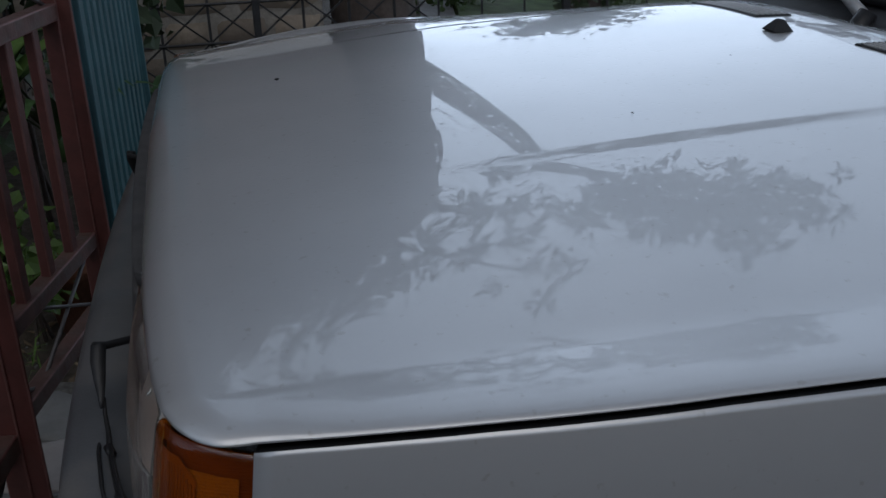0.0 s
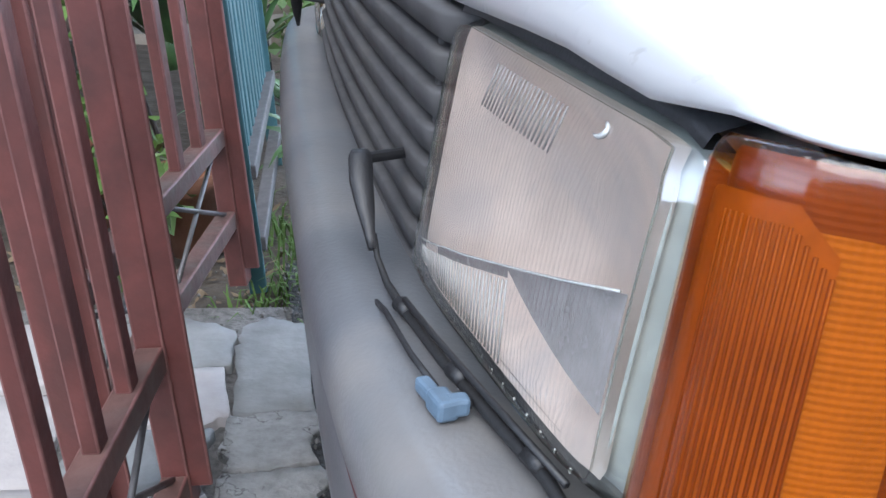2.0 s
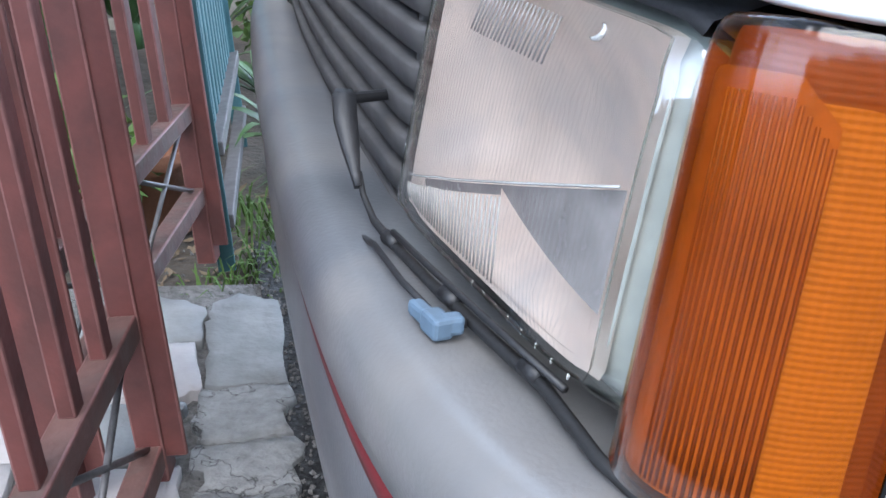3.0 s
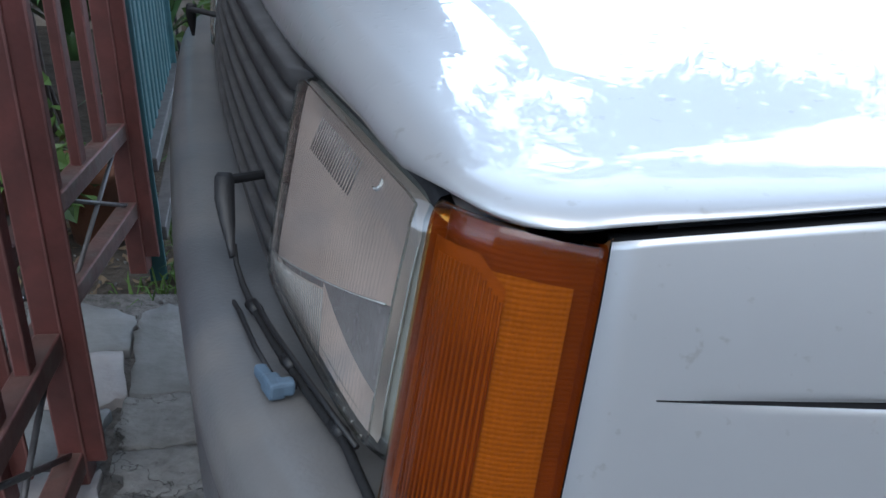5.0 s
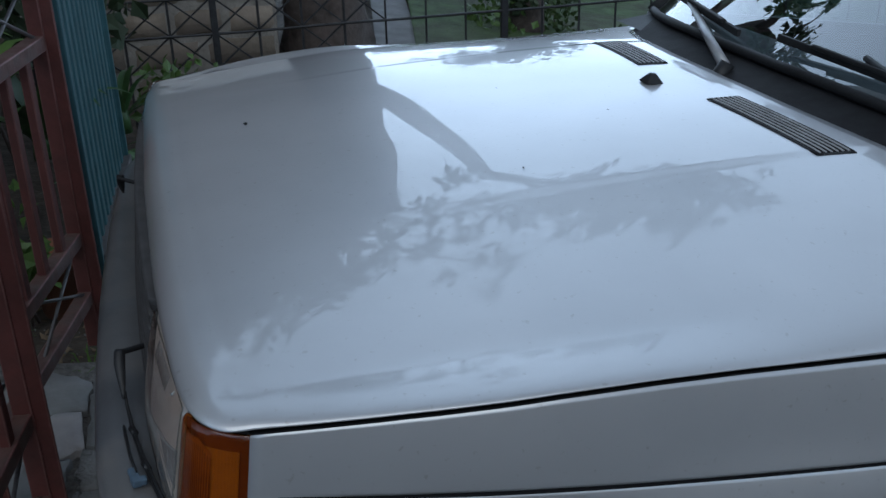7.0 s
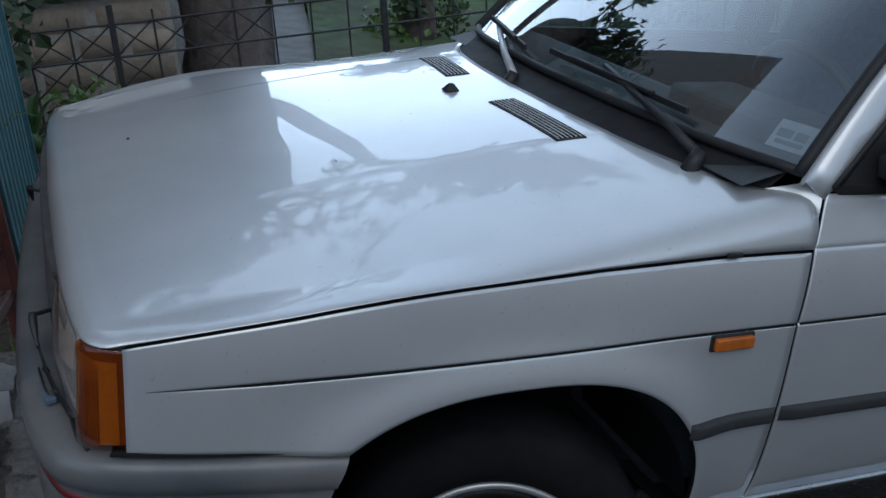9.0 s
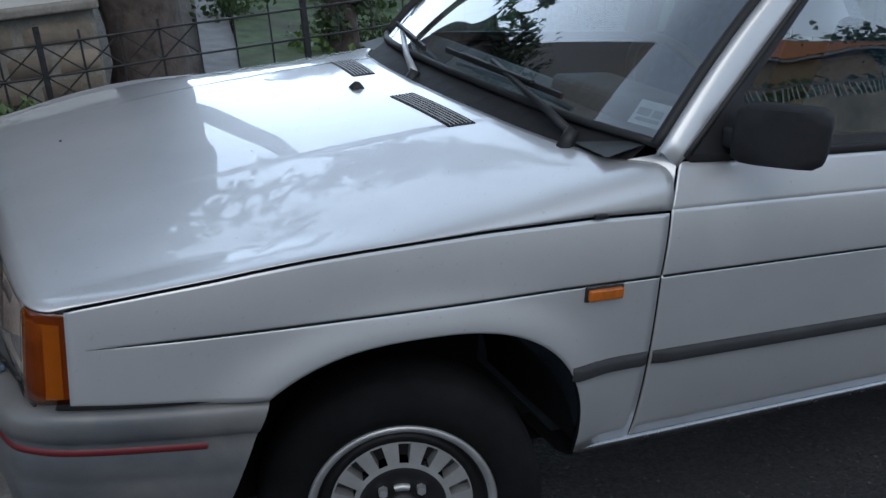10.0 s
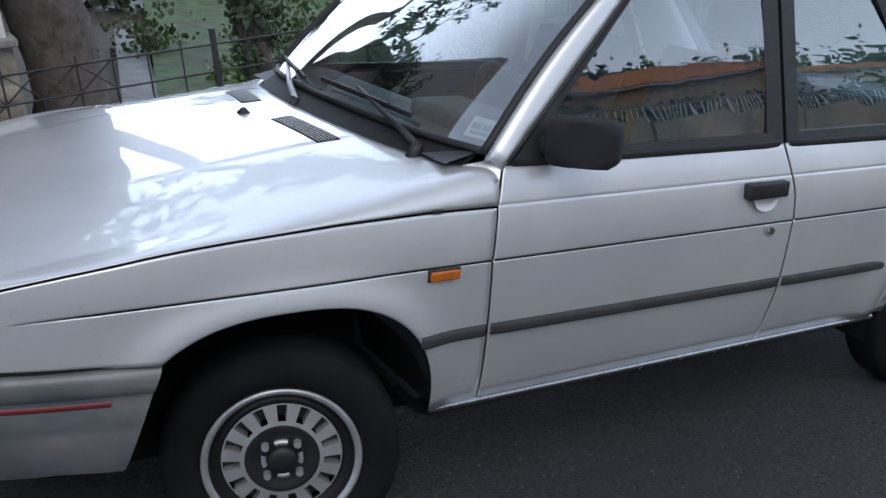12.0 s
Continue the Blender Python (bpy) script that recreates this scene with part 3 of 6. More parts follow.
def door_fittings(s, door, name):
    ga, gb = (GAP_1, GAP_2) if name == "front_door" else (GAP_2, GAP_3)
    zs = 0.545
    crease_line(s, interp(CREASE, ga) + 0.006, interp(CREASE, gb) - 0.006, door)
    part("rubbing_strip", bar_on_side(s, interp(zs, ga) + 0.008, interp(zs, gb) - 0.008, 0.523, 0.554, 0.013, 30), M_STRIP, door, "dark grey rubber strip")
    if name == "front_door":
        hx = 2.190
    else:
        hx = 2.90
    # pull handle, the scoop below it and the lock
    bm = bmesh.new()
    y = side(hx, 0.83)
    box(bm, hx, hx + 0.158, s * (y - 0.004), s * (y + 0.028), 0.808, 0.854)
    soften(part("handle", bm, M_BLACK, door, "flat black plastic pull handle"), 0.005, 3)
    rows = []
    for i, x in enumerate(lin(hx + 0.030, hx + 0.125, 11)):
        e = math.sin(math.pi * i / 10) ** 0.5
        rows.append([(x, s * (side(x, z) + 0.0146 - 0.004 * e * math.sin(math.pi * k / 6)), z) for k, z in enumerate(lin(0.807, 0.807 - 0.010 - 0.028 * e, 7))])
    part("handle_scoop", grid(rows, flip=s < 0), M_PAINT, door, "pressed hollow below the handle")
    if name == "front_door":
        bm = bmesh.new()
        bmesh.ops.create_cone(bm, cap_ends=True, segments=20, radius1=0.013, radius2=0.011, depth=0.006)
        bmesh.ops.transform(bm, matrix=pose(2.303, s * (side(2.3, 0.705) + 0.015), 0.705, 90 if s < 0 else -90), verts=bm.verts)
        lk = part("lock", bm, M_CHROME, door, "round metal key lock")
        sharp(lk)
    # window frame and pane
    if name == "front_door":
        outer = [(1.392, 0.956), (1.824, 1.396), (2.345, 1.408), (2.360, 0.956)]
        inner = [(1.458, 0.985), (1.822, 1.371), (2.288, 1.383), (2.298, 0.985)]
    else:
        outer = [(2.374, 0.956), (2.359, 1.408), (2.80, 1.391), (3.10, 0.956)]
        inner = [(2.428, 0.985), (2.416, 1.383), (2.78, 1.368), (3.03, 0.985)]
    bm = bmesh.new()
    pts_o, pts_i = [], []
    for k in range(4):
        for f in lin(0, 1, 9)[:-1]:
            for src, dst in ((outer, pts_o), (inner, pts_i)):
                a, b = src[k], src[(k + 1) % 4]
                dst.append((a[0] + (b[0] - a[0]) * f, a[1] + (b[1] - a[1]) * f))
    n = len(pts_o)
    ring = []
    for dst, o in ((pts_o, 0.002), (pts_i, 0.0), (pts_i, -0.022), (pts_o, -0.022)):
        ring.append([bm.verts.new((p[0], s * (upper(p[1]) + o), p[1])) for p in dst])
    for a, b in zip(ring, ring[1:] + ring[:1]):
        for k in range(n):
            q = [a[k], a[(k + 1) % n], b[(k + 1) % n], b[k]]
            bm.faces.new(q if s > 0 else q[::-1])
    part("window_frame", bm, M_BLACK, door, "black window frame", smooth=False)
    rows = []
    for f in lin(0, 1, 10):
        a = (inner[0][0] + (inner[1][0] - inner[0][0]) * f, inner[0][1] + (inner[1][1] - inner[0][1]) * f)
        b = (inner[3][0] + (inner[2][0] - inner[3][0]) * f, inner[3][1] + (inner[2][1] - inner[3][1]) * f)
        rows.append([(a[0] + (b[0] - a[0]) * g, s * (upper(a[1]) - 0.008 + 0.010 * math.sin(math.pi * f) * 0.6), a[1] + (b[1] - a[1]) * g) for g in lin(0, 1, 14)])
    pane = part("window_pane", grid(rows, flip=s < 0), M_GLASS, door, "reflecting side window")
    pane.visible_shadow = False
    part("waist_seal", bar_on_side(s, outer[0][0] + 0.01, outer[3][0] - 0.012, 0.951, 0.972, 0.008, 16, 0.0), M_RUBBER, door, "black rubber seal")
    if name == "front_door":
        # triangular mirror base and the mirror
        bm = bmesh.new()
        a = [(1.405, 0.968), (1.54, 0.968), (1.54, 1.095), (1.53, 1.10)]
        v = [[bm.verts.new((p[0], s * (upper(p[1]) + o), p[1])) for p in a] for o in (0.010, -0.012)]
        bm.faces.new(v[0] if s < 0 else v[0][::-1])
        for k in range(4):
            bm.faces.new((v[0][k], v[1][k], v[1][(k + 1) % 4], v[0][(k + 1) % 4]))
        part("mirror_base", bm, M_BLACK, door, "black triangular plate", smooth=False)
        mirror(s, door)


def mirror(s, door):
    w, h = 0.185, 0.122
    rows = []
    for k, (d, e) in enumerate(((0.0, 0.91), (0.005, 0.965), (0.013, 1.0), (0.062, 1.0), (0.067, 0.97))):
        ring = []
        for a in range(28):
            t = 2 * math.pi * a / 28
            cx, cz = math.cos(t), math.sin(t)
            q = (abs(cx) ** 6 + abs(cz) ** 6) ** (-1 / 6)
            ring.append((e * w / 2 * q * cx, d, e * h / 2 * q * cz + (0.006 * cx)))
        rows.append(ring)
    bm = grid(rows, close_v=True)
    bm.verts.ensure_lookup_table()
    bm.faces.new([bm.verts[i] for i in range(27, -1, -1)])
    m = pose(1.52, s * 0.872, 1.022, 0, 0, 0) @ Matrix.Rotation(radians(-52 if s < 0 else 52 + 180), 4, 'Z')
    bmesh.ops.transform(bm, matrix=m, verts=bm.verts)
    bmesh.ops.recalc_face_normals(bm, faces=bm.faces)
    ob = part("mirror_housing", bm, M_MATTE, door, "square black plastic door mirror")
    sharp(ob, 50)
    bm = bmesh.new()
    beam(bm, (1.50, s * 0.75, 1.0), (1.525, s * 0.83, 1.01), 0.05, 0.045)
    soften(part("mirror_arm", bm, M_BLACK, door), 0.008)


side_panels(-1)
side_panels(1)

# bonnet
Z_MID = [(0.10, 0.762), (0.125, 0.785), (0.16, 0.805), (0.20, 0.816), (0.28, 0.834), (0.6, 0.900), (0.97, 0.961), (1.14, 0.977), (1.4, 0.985)]
Z_RIDGE = [(0.10, 0.765), (0.15, 0.786), (0.18, 0.797), (0.28, 0.811), (0.42, 0.829), (0.69, 0.862), (1.0, 0.900), (1.12, 0.917), (1.22, 0.931), (1.30, 0.943), (1.38, 0.953)]
X_NOSE = [(0, 0.108), (0.35, 0.113), (0.50, 0.118), (0.57, 0.122), (0.65, 0.128), (0.712, 0.136)]
Z_LIP = [(0, 0.753), (0.25, 0.750), (0.42, 0.760), (0.50, 0.767), (0.574, 0.773), (0.66, 0.774), (0.712, 0.784)]
RIM_A, RIM_M, RIM_B = Vector((0.140, 0.690, 0.770)), Vector((0.160, 0.722, 0.769)), Vector((0.196, 0.7355, 0.771))
X_REAR = [(0, 1.118), (0.2, 1.128), (0.4, 1.165), (0.55, 1.215), (0.68, 1.285), (0.735, 1.352), (0.80, 1.352)]
RIDGE_Y = 0.712


def corner_drop(x, y):
    """The nose sags a little at its far corner."""
    fx, fy = min(1, max(0, (0.62 - x) / 0.45)), min(1, max(0, (y - 0.05) / 0.65))
    gx, gy = min(1, max(0, (0.40 - x) / 0.26)), min(1, max(0, (y - 0.36) / 0.36))
    return 0.012 * fx * fx * (3 - 2 * fx) * fy * fy * (3 - 2 * fy) + 0.012 * gx * gx * gy * gy


def bonnet_z(x, y):
    y = abs(y)
    zc, zr = smooth(x, Z_MID), smooth(x, Z_RIDGE)
    lift = 0.0
    if y < 0.40:
        f = min(1, max(0, (x - 0.36) / 0.25))
        lift = 0.0008 * f * (1 if y < 0.3765 else max(0, (0.3800 - y) / 0.0035))
    return zc - (zc - zr) * (min(y, RIDGE_Y) / RIDGE_Y) ** 2.3 + lift


FRONT = [(0.006, 0.0), (0.001, 0.06), (0.0, 0.2), (0.003, 0.45), (0.012, 0.72), (0.026, 0.92), (0.044, 1.0)]


def flank(x, w):
    """The rolled edge from the ridge down to the shut line."""
    zr, zs, yr = smooth(x, Z_RIDGE) - 0.5 * taper(x), shut(x), RIDGE_Y - taper(x)
    dy = side(x, zs) - yr
    m = max(-(smooth(x, Z_MID) - smooth(x, Z_RIDGE)) * 2.3 / RIDGE_Y, (zs - zr + 0.007) / dy)
    k = 1 - (1 - w) ** 1.7
    return Vector((x, yr + dy * k, zr + m * dy * k + (zs - zr - m * dy) * w ** 2.6))


def nose_point(yy, k):
    dx, h = FRONT[k]
    xf, zl = smooth(yy, X_NOSE), interp(yy, Z_LIP)
    return drawn_in(Vector((xf + dx, yy, zl + (bonnet_z(xf + 0.05, yy) - zl) * h)))


def drawn_in(p):
    """Bends a place of the upper bonnet along with the drawn-in edge."""
    e = taper(p.x) * (p.y / RIDGE_Y) ** 3
    return Vector((p.x, p.y - e, p.z - 0.5 * e))


def bonnet_point(c, u):
    """c: 0 the middle, 1 the ridge, 2 the shut line; u: -1 to 0 the rolled nose, 1 the rear edge."""
    a = abs(c)
    sg = -1 if c < 0 else 1
    k = int(round((u + 1) * 10)) if u < 0 else 6
    if a <= 1:
        yy = RIDGE_Y * a
        if u < 0:
            p = nose_point(yy, k)
        else:
            xf, xr = smooth(yy, X_NOSE), smooth(yy, X_REAR)
            x = xf + 0.05 + (xr - xf - 0.05) * u
            p = drawn_in(Vector((x, yy, bonnet_z(x, yy))))
    else:
        w = a - 1
        x0 = 0.186 + 0.010 * w
        if u < 0:
            # rounded corner between the nose and the flank
            v = k / 6
            p0, p1 = nose_point(RIDGE_Y, k), flank(x0, w)
            q0, q1 = nose_point(RIDGE_Y, 0), flank(0.186, 0)
            a1 = q0.lerp(RIM_M, w) + Vector((-0.004, 0.003, 0)) * math.sin(math.pi * w)
            end = flank(0.196, 1)
            a2 = RIM_M.lerp(end, v) + Vector((-0.004, 0.004, 0)) * math.sin(math.pi * v)
            p = p0 * (1 - w) + a2 * w + a1 * (1 - v) + p1 * v - (q0 * (1 - w) * (1 - v) + RIM_M * w * (1 - v) + q1 * (1 - w) * v + end * w * v)
        else:
            xr = smooth(RIDGE_Y + 0.07 * w, X_REAR)
            p = flank(x0 + (xr - x0) * u, w)
    return (p.x, sg * p.y, p.z - corner_drop(p.x, sg * p.y))


half = [0, 0.1, 0.2, 0.3, 0.4, 0.48, 0.515, 0.5287, 0.5337, 0.56, 0.64, 0.74, 0.82, 0.88, 0.93, 0.97, 1.0, 1.04, 1.1, 1.2, 1.35, 1.5, 1.65, 1.8, 1.92, 2.0]
cs = [-c for c in half[:0:-1]] + half
us = [-1, -0.9, -0.8, -0.7, -0.6, -0.5] + [0.0 + 0.0] + lin(0.012, 1, 60)
bonnet = part("bonnet", grid([[bonnet_point(c, u) for c in cs] for u in us], flip=True), [M_PAINT, M_GAP], car, "silver bonnet with two black vents, dusty and speckled")
# underside and rim near-black, painting the shade under the bonnet edge
sol = thick(bonnet, 0.006, -1).modifiers["thickness"]
sol.material_offset, sol.material_offset_rim = 1, 1


def pillar_foot(s):
    """Painted scuttle between the bonnet's rear corner, the screen and the door."""
    rows = []
    for c in (0.97, 1.0, 1.12, 1.3, 1.5, 1.75, 2.0):
        a = Vector(bonnet_point(s * c, 1.0)) - Vector((0.002, 0, 0.001))
        if c < 1:
            b = Vector((1.364, s * 0.718, 0.962))
        else:
            z = 0.958 - 0.096 * (c - 1)
            x = interp(z, GAP_1) - 0.004
            b = Vector((x, s * (side(x, min(z, 0.955)) - 0.001), z))
        rows.append([a + (b - a) * f for f in lin(0, 1, 5)])
    part("pillar_foot", grid(rows, flip=s > 0), M_PAINT, car, "painted corner below the windscreen pillar")


pillar_foot(-1)
pillar_foot(1)


def on_bonnet(x, y, dz):
    return Vector((x, y, bonnet_z(x, y) + dz))


for cx, cy, r in ((0.277, 0.112, 0.009), (0.62, -0.30, 0.0035), (0.83, -0.12, 0.003), (0.71, 0.08, 0.003)):
    bm = bmesh.new()
    ring = [on_bonnet(cx + r * 0.35 * math.cos(a) * (1 + 0.3 * math.sin(3 * a)), cy + r * math.sin(a), 0.0012 - corner_drop(cx, cy)) for a in lin(0, 2 * math.pi, 11)[:-1]]
    bm.faces.new([bm.verts.new(p) for p in ring])
    part("paint_chip", bm, M_GAP, bonnet, "small dark paint chip")


def vent(s):
    fi, ri, ro, fo = (1.006, 0.127), (1.064, 0.125), (1.098, 0.392), (1.036, 0.390)

    def at(u, v, dz):
        a = (fi[0] + (fo[0] - fi[0]) * u, fi[1] + (fo[1] - fi[1]) * u)
        b = (ri[0] + (ro[0] - ri[0]) * u, ri[1] + (ro[1] - ri[1]) * u)
        return on_bonnet(a[0] + (b[0] - a[0]) * v, s * (a[1] + (b[1] - a[1]) * v), dz)
    v = part("vent", grid([[at(a, b, 0.0015) for b in lin(0.0, 1.0, 4)] for a in lin(0.0, 1.0, 16)], flip=s < 0), M_GAP, bonnet, "black slotted air intake")
    rows = []
    for u, w in [(q, 0) for q in lin(0, 1, 12)] + [(1, q) for q in lin(0, 1, 5)] + [(q, 1) for q in lin(1, 0, 12)] + [(0, q) for q in lin(1, 0, 5)]:
        rows.append([at(u + (0.5 - u) * k, w + (0.5 - w) * k2, dz) for k, k2, dz in ((-0.015, -0.06, 0.000), (0.0, -0.02, 0.0022), (0.012, 0.03, 0.0022), (0.02, 0.05, 0.001))])
    part("vent_rim", grid(rows, flip=s > 0), M_BLACK, v)
    for k in range(6):
        w = (k + 0.7) / 6.4
        bm = grid([[at(a, w + d * 0.017, dz) for d, dz in ((-1, 0.0015), (-0.7, 0.0032), (0.8, 0.0032), (1, 0.0015))] for a in lin(0.015, 0.985, 16)], flip=s < 0)
        part("slat", bm, M_VENT, v)


vent(-1)
vent(1)
bm = bmesh.new()
bmesh.ops.create_cone(bm, cap_ends=True, segments=4, radius1=0.026, radius2=0.007, depth=0.018)
bmesh.ops.transform(bm, matrix=pose(0.968, 0, bonnet_z(0.968, 0) + 0.008, 0, 0, 45), verts=bm.verts)
soften(part("washer_nozzle", bm, M_BLACK, bonnet, "small black washer jet", smooth=False), 0.003)
for s in (-1, 1):
    bm = bmesh.new()
    box(bm, 1.165, 1.195, s * 0.786, s * 0.794, 0.8595, 0.868)
    soften(part("edge_bump_stop", bm, M_RUBBER, bonnet, "black rubber stop", smooth=False), 0.002)

# cowl between bonnet and windscreen
GX0, GX1 = [(0, 1.205), (0.3, 1.225), (0.55, 1.275), (0.72, 1.345)], [(0, 1.680), (0.3, 1.688), (0.5, 1.710), (0.63, 1.758)]


def screen_point(p, q, out=0.0):
    """A place on the windscreen: p from -1 to 1 across, q from 0 at its foot to 1 at the roof."""
    a = abs(p)
    y0, y1 = 0.722 * a, 0.630 * a
    x0, x1 = smooth(y0, GX0), smooth(y1, GX1)
    z0, z1 = 1.006 - 0.022 * a * a, 1.416 - 0.015 * a * a
    b = 0.019 * math.sin(math.pi * q)
    x = x0 + (x1 - x0) * q - b * 0.7 - out * 0.7
    return Vector((x, math.copysign(y0 + (y1 - y0) * q, p), z0 + (z1 - z0) * q + b * 0.7 + out * 0.7))


part("cowl", grid([[(smooth(abs(y), X_REAR) - 0.02 + f * (smooth(abs(y), GX0) + 0.03 - smooth(abs(y), X_REAR) + 0.0), y, (bonnet_z(smooth(abs(y), X_REAR), y) - 0.016) * (1 - f) + f * (0.998 - 0.022 * (y / 0.722) ** 2)) for f in lin(0, 1, 6)] for y in lin(-0.695, 0.695, 40)], flip=True), M_MATTE, car, "black plastic cowl below the windscreen")
screen = part("windscreen", grid([[screen_point(p, q) for q in lin(0, 1, 14)] for p in lin(-1, 1, 36)], flip=False), M_SCREEN, car, "curved windscreen reflecting trees and sky")
screen.visible_shadow = False
bm = bmesh.new()
tube(bm, [screen_point(p, 0.0, 0.0) for p in lin(-1, 1, 30)], 0.010, 8)
part("screen_seal", bm, M_RUBBER, car, "black rubber windscreen seal")
for s in (-1, 1):
    bm = bmesh.new()
    tube(bm, [screen_point(s, q, 0.002) for q in lin(-0.01, 1, 20)], 0.012, 8)
    part("screen_seal", bm, M_RUBBER, car)
    # pillar beside the screen
    rows = []
    for f in lin(-0.03, 1.02, 16):
        a = screen_point(s, f) + Vector((0.004, 0.010 * s, 0.004))
        z = 0.957 + (1.402 - 0.957) * f
        b = Vector((1.386 + (1.826 - 1.386) * f, s * (upper(max(z, 0.95)) + 0.004), z))
        c = (a + b) / 2 + Vector((-0.003, 0.006 * s, 0.003))
        rows.append([a + Vector((0.0, -0.004 * s, -0.01)), a, (a + c) / 2 + Vector((0, 0.004 * s, 0.002)), c, (b + c) / 2 + Vector((0, 0.003 * s, 0.001)), b, b + Vector((0.004, -0.014 * s, 0))])
    thick(part("screen_pillar", grid(rows, flip=s < 0), M_PAINT, car), 0.008, 1)
    bm = bmesh.new()
    tube(bm, [(1.390 + (1.83 - 1.39) * f, s * (upper(0.96 + 0.441 * f) + 0.003), 0.962 + 0.441 * f) for f in lin(0, 1, 12)], 0.007, 6)
    part("door_seal", bm, M_RUBBER, car)
# black label on the screen's lower corner
bm = grid([[screen_point(p, q, 0.0) + Vector((0.010, 0, -0.010)) for q in lin(0.06, 0.16, 4)] for p in lin(-0.965, -0.87, 5)])
sticker = part("windscreen_sticker", bm, M_LABEL, car, "faded paper sticker with grey print inside the windscreen")
for q0, q1, p0, p1 in ((0.075, 0.090, -0.955, -0.885), (0.098, 0.128, -0.955, -0.925), (0.098, 0.128, -0.918, -0.880)):
    part("printed_bar", grid([[screen_point(p, q, 0.0) + Vector((0.009, 0, -0.009)) for q in lin(q0, q1, 3)] for p in lin(p0, p1, 3)]), M_PRINT, sticker)


def wiper(pivot, elbow, blade_a, blade_b, label, arm=M_BLACK):
    bm = bmesh.new()
    pv = Vector(pivot)
    tube(bm, [pv + Vector((-0.02, 0, -0.035)), pv + Vector((0, 0, 0.012))], [0.020, 0.014], 12)
    w = part("wiper", bm, M_BLACK, car, label)
    bm = bmesh.new()
    e = Vector(elbow)
    tube(bm, [pv, pv + (e - pv) * 0.3 + Vector((-0.012, 0, 0.012)), e], [0.011, 0.009, 0.006], 8)
    part("wiper_arm", bm, arm, w)
    a, b = Vector(blade_a), Vector(blade_b)
    bm = bmesh.new()
    beam(bm, a, b, 0.009, 0.014)
    beam(bm, a + (b - a) * 0.2 + Vector((-0.008, 0, 0.008)), a + (b - a) * 0.8 + Vector((-0.008, 0, 0.008)), 0.012, 0.008)
    soften(part("wiper_blade", bm, M_RUBBER, w, smooth=False), 0.002)


# interior
bm = grid([[(x, y, z) for x, z in ((1.24, 0.955), (1.32, 0.975), (1.48, 0.985), (1.56, 0.965), (1.60, 0.90), (1.60, 0.70))] for y in lin(-0.70, 0.70, 20)], flip=True)
dash = part("dashboard", bm, M_INTERIOR, car, "dark moulded dashboard")
bm = bmesh.new()
box(bm, 1.40, 1.58, -0.55, -0.20, 0.97, 1.03)
soften(part("instrument_hood", bm, M_INTERIOR, dash, smooth=False), 0.02, 3)
bm = bmesh.new()
tube(bm, [Vector((1.67, -0.37, 0.97)) + Matrix.Rotation(radians(-25), 3, 'Y') @ Vector((0, 0.185 * math.cos(a), 0.185 * math.sin(a))) for a in lin(0, 2 * math.pi, 40)], 0.013, 8, False)
part("steering_wheel", bm, M_BLACK, car, "thin black steering wheel")


def seat(x, y, w, back):
    bm = bmesh.new()
    box(bm, x, x + 0.5, y - w / 2, y + w / 2, 0.42, 0.62)
    m = pose(x + 0.47, y, 0.58, 0, 18, 0)
    box(bm, 0, 0.12, -w / 2, w / 2, 0, back, m)
    if w < 0.6:
        box(bm, 0.02, 0.10, -0.12, 0.12, back + 0.04, back + 0.20, m)
    ob = part("seat", bm, M_SEAT, car, "blue-grey cloth seat", smooth=False)
    soften(ob, 0.035, 3)


seat(1.75, -0.37, 0.50, 0.62)
seat(1.75, 0.37, 0.50, 0.62)
seat(2.60, 0.0, 1.25, 0.45)
bm = bmesh.new()
box(bm, 1.25, 3.3, -0.60, 0.60, 0.23, 0.27)
part("cabin_floor", bm, M_INTERIOR, car, smooth=False)

# roof, tail
part("roof", grid([[(x, 0.645 * c * (1 - 0.04 * abs(c) ** 3), 1.438 - 0.03 * abs(c) ** 3 - 0.02 * max(0, (1.85 - x) / 0.2) - 0.04 * max(0, (x - 2.6) / 0.4) ** 2) for c in lin(-1, 1, 24)] for x in lin(1.68, 3.0, 24)]), M_PAINT, car)
for s in (-1, 1):
    part("rear_pillar", grid([[(2.84 + 0.30 * (1 - f) + g * (0.22 + 0.20 * (1 - f)), s * (upper(0.955 + 0.435 * f) - 0.02 * g), 0.955 + 0.435 * f) for g in lin(0, 1, 5)] for f in lin(0, 1, 8)], flip=s > 0), M_PAINT, car)
rw = part("rear_window", grid([[(3.0 + 0.42 * f, 0.62 * c + 0.06 * f * c, 1.392 - 0.445 * f) for c in lin(-1, 1, 16)] for f in lin(0, 1, 8)]), M_GLASS, car)
rw.visible_shadow = False
part("boot_lid", grid([[(3.40 + 0.64 * f, 0.73 * c, 0.955 - 0.03 * f - 0.02 * abs(c) ** 3) for c in lin(-1, 1, 16)] for f in lin(0, 1, 8)]), M_PAINT, car)
part("tail_panel", grid([[(4.04 + 0.02 * math.sin(3.1 * f), 0.73 * c, 0.925 - 0.57 * f) for c in lin(-1, 1, 12)] for f in lin(0, 1, 8)]), M_PAINT, car)
part("underbody", grid([[(x, y, 0.24) for y in lin(-0.58, 0.58, 6)] for x in lin(0.30, 3.95, 10)]), M_GAP, car)

# ---- nose ----
LAMP = {"ot": (0.139, 0.670, 0.757), "it": (0.114, 0.412, 0.757), "ib": (0.104, 0.376, 0.585), "ob": (0.130, 0.664, 0.606)}


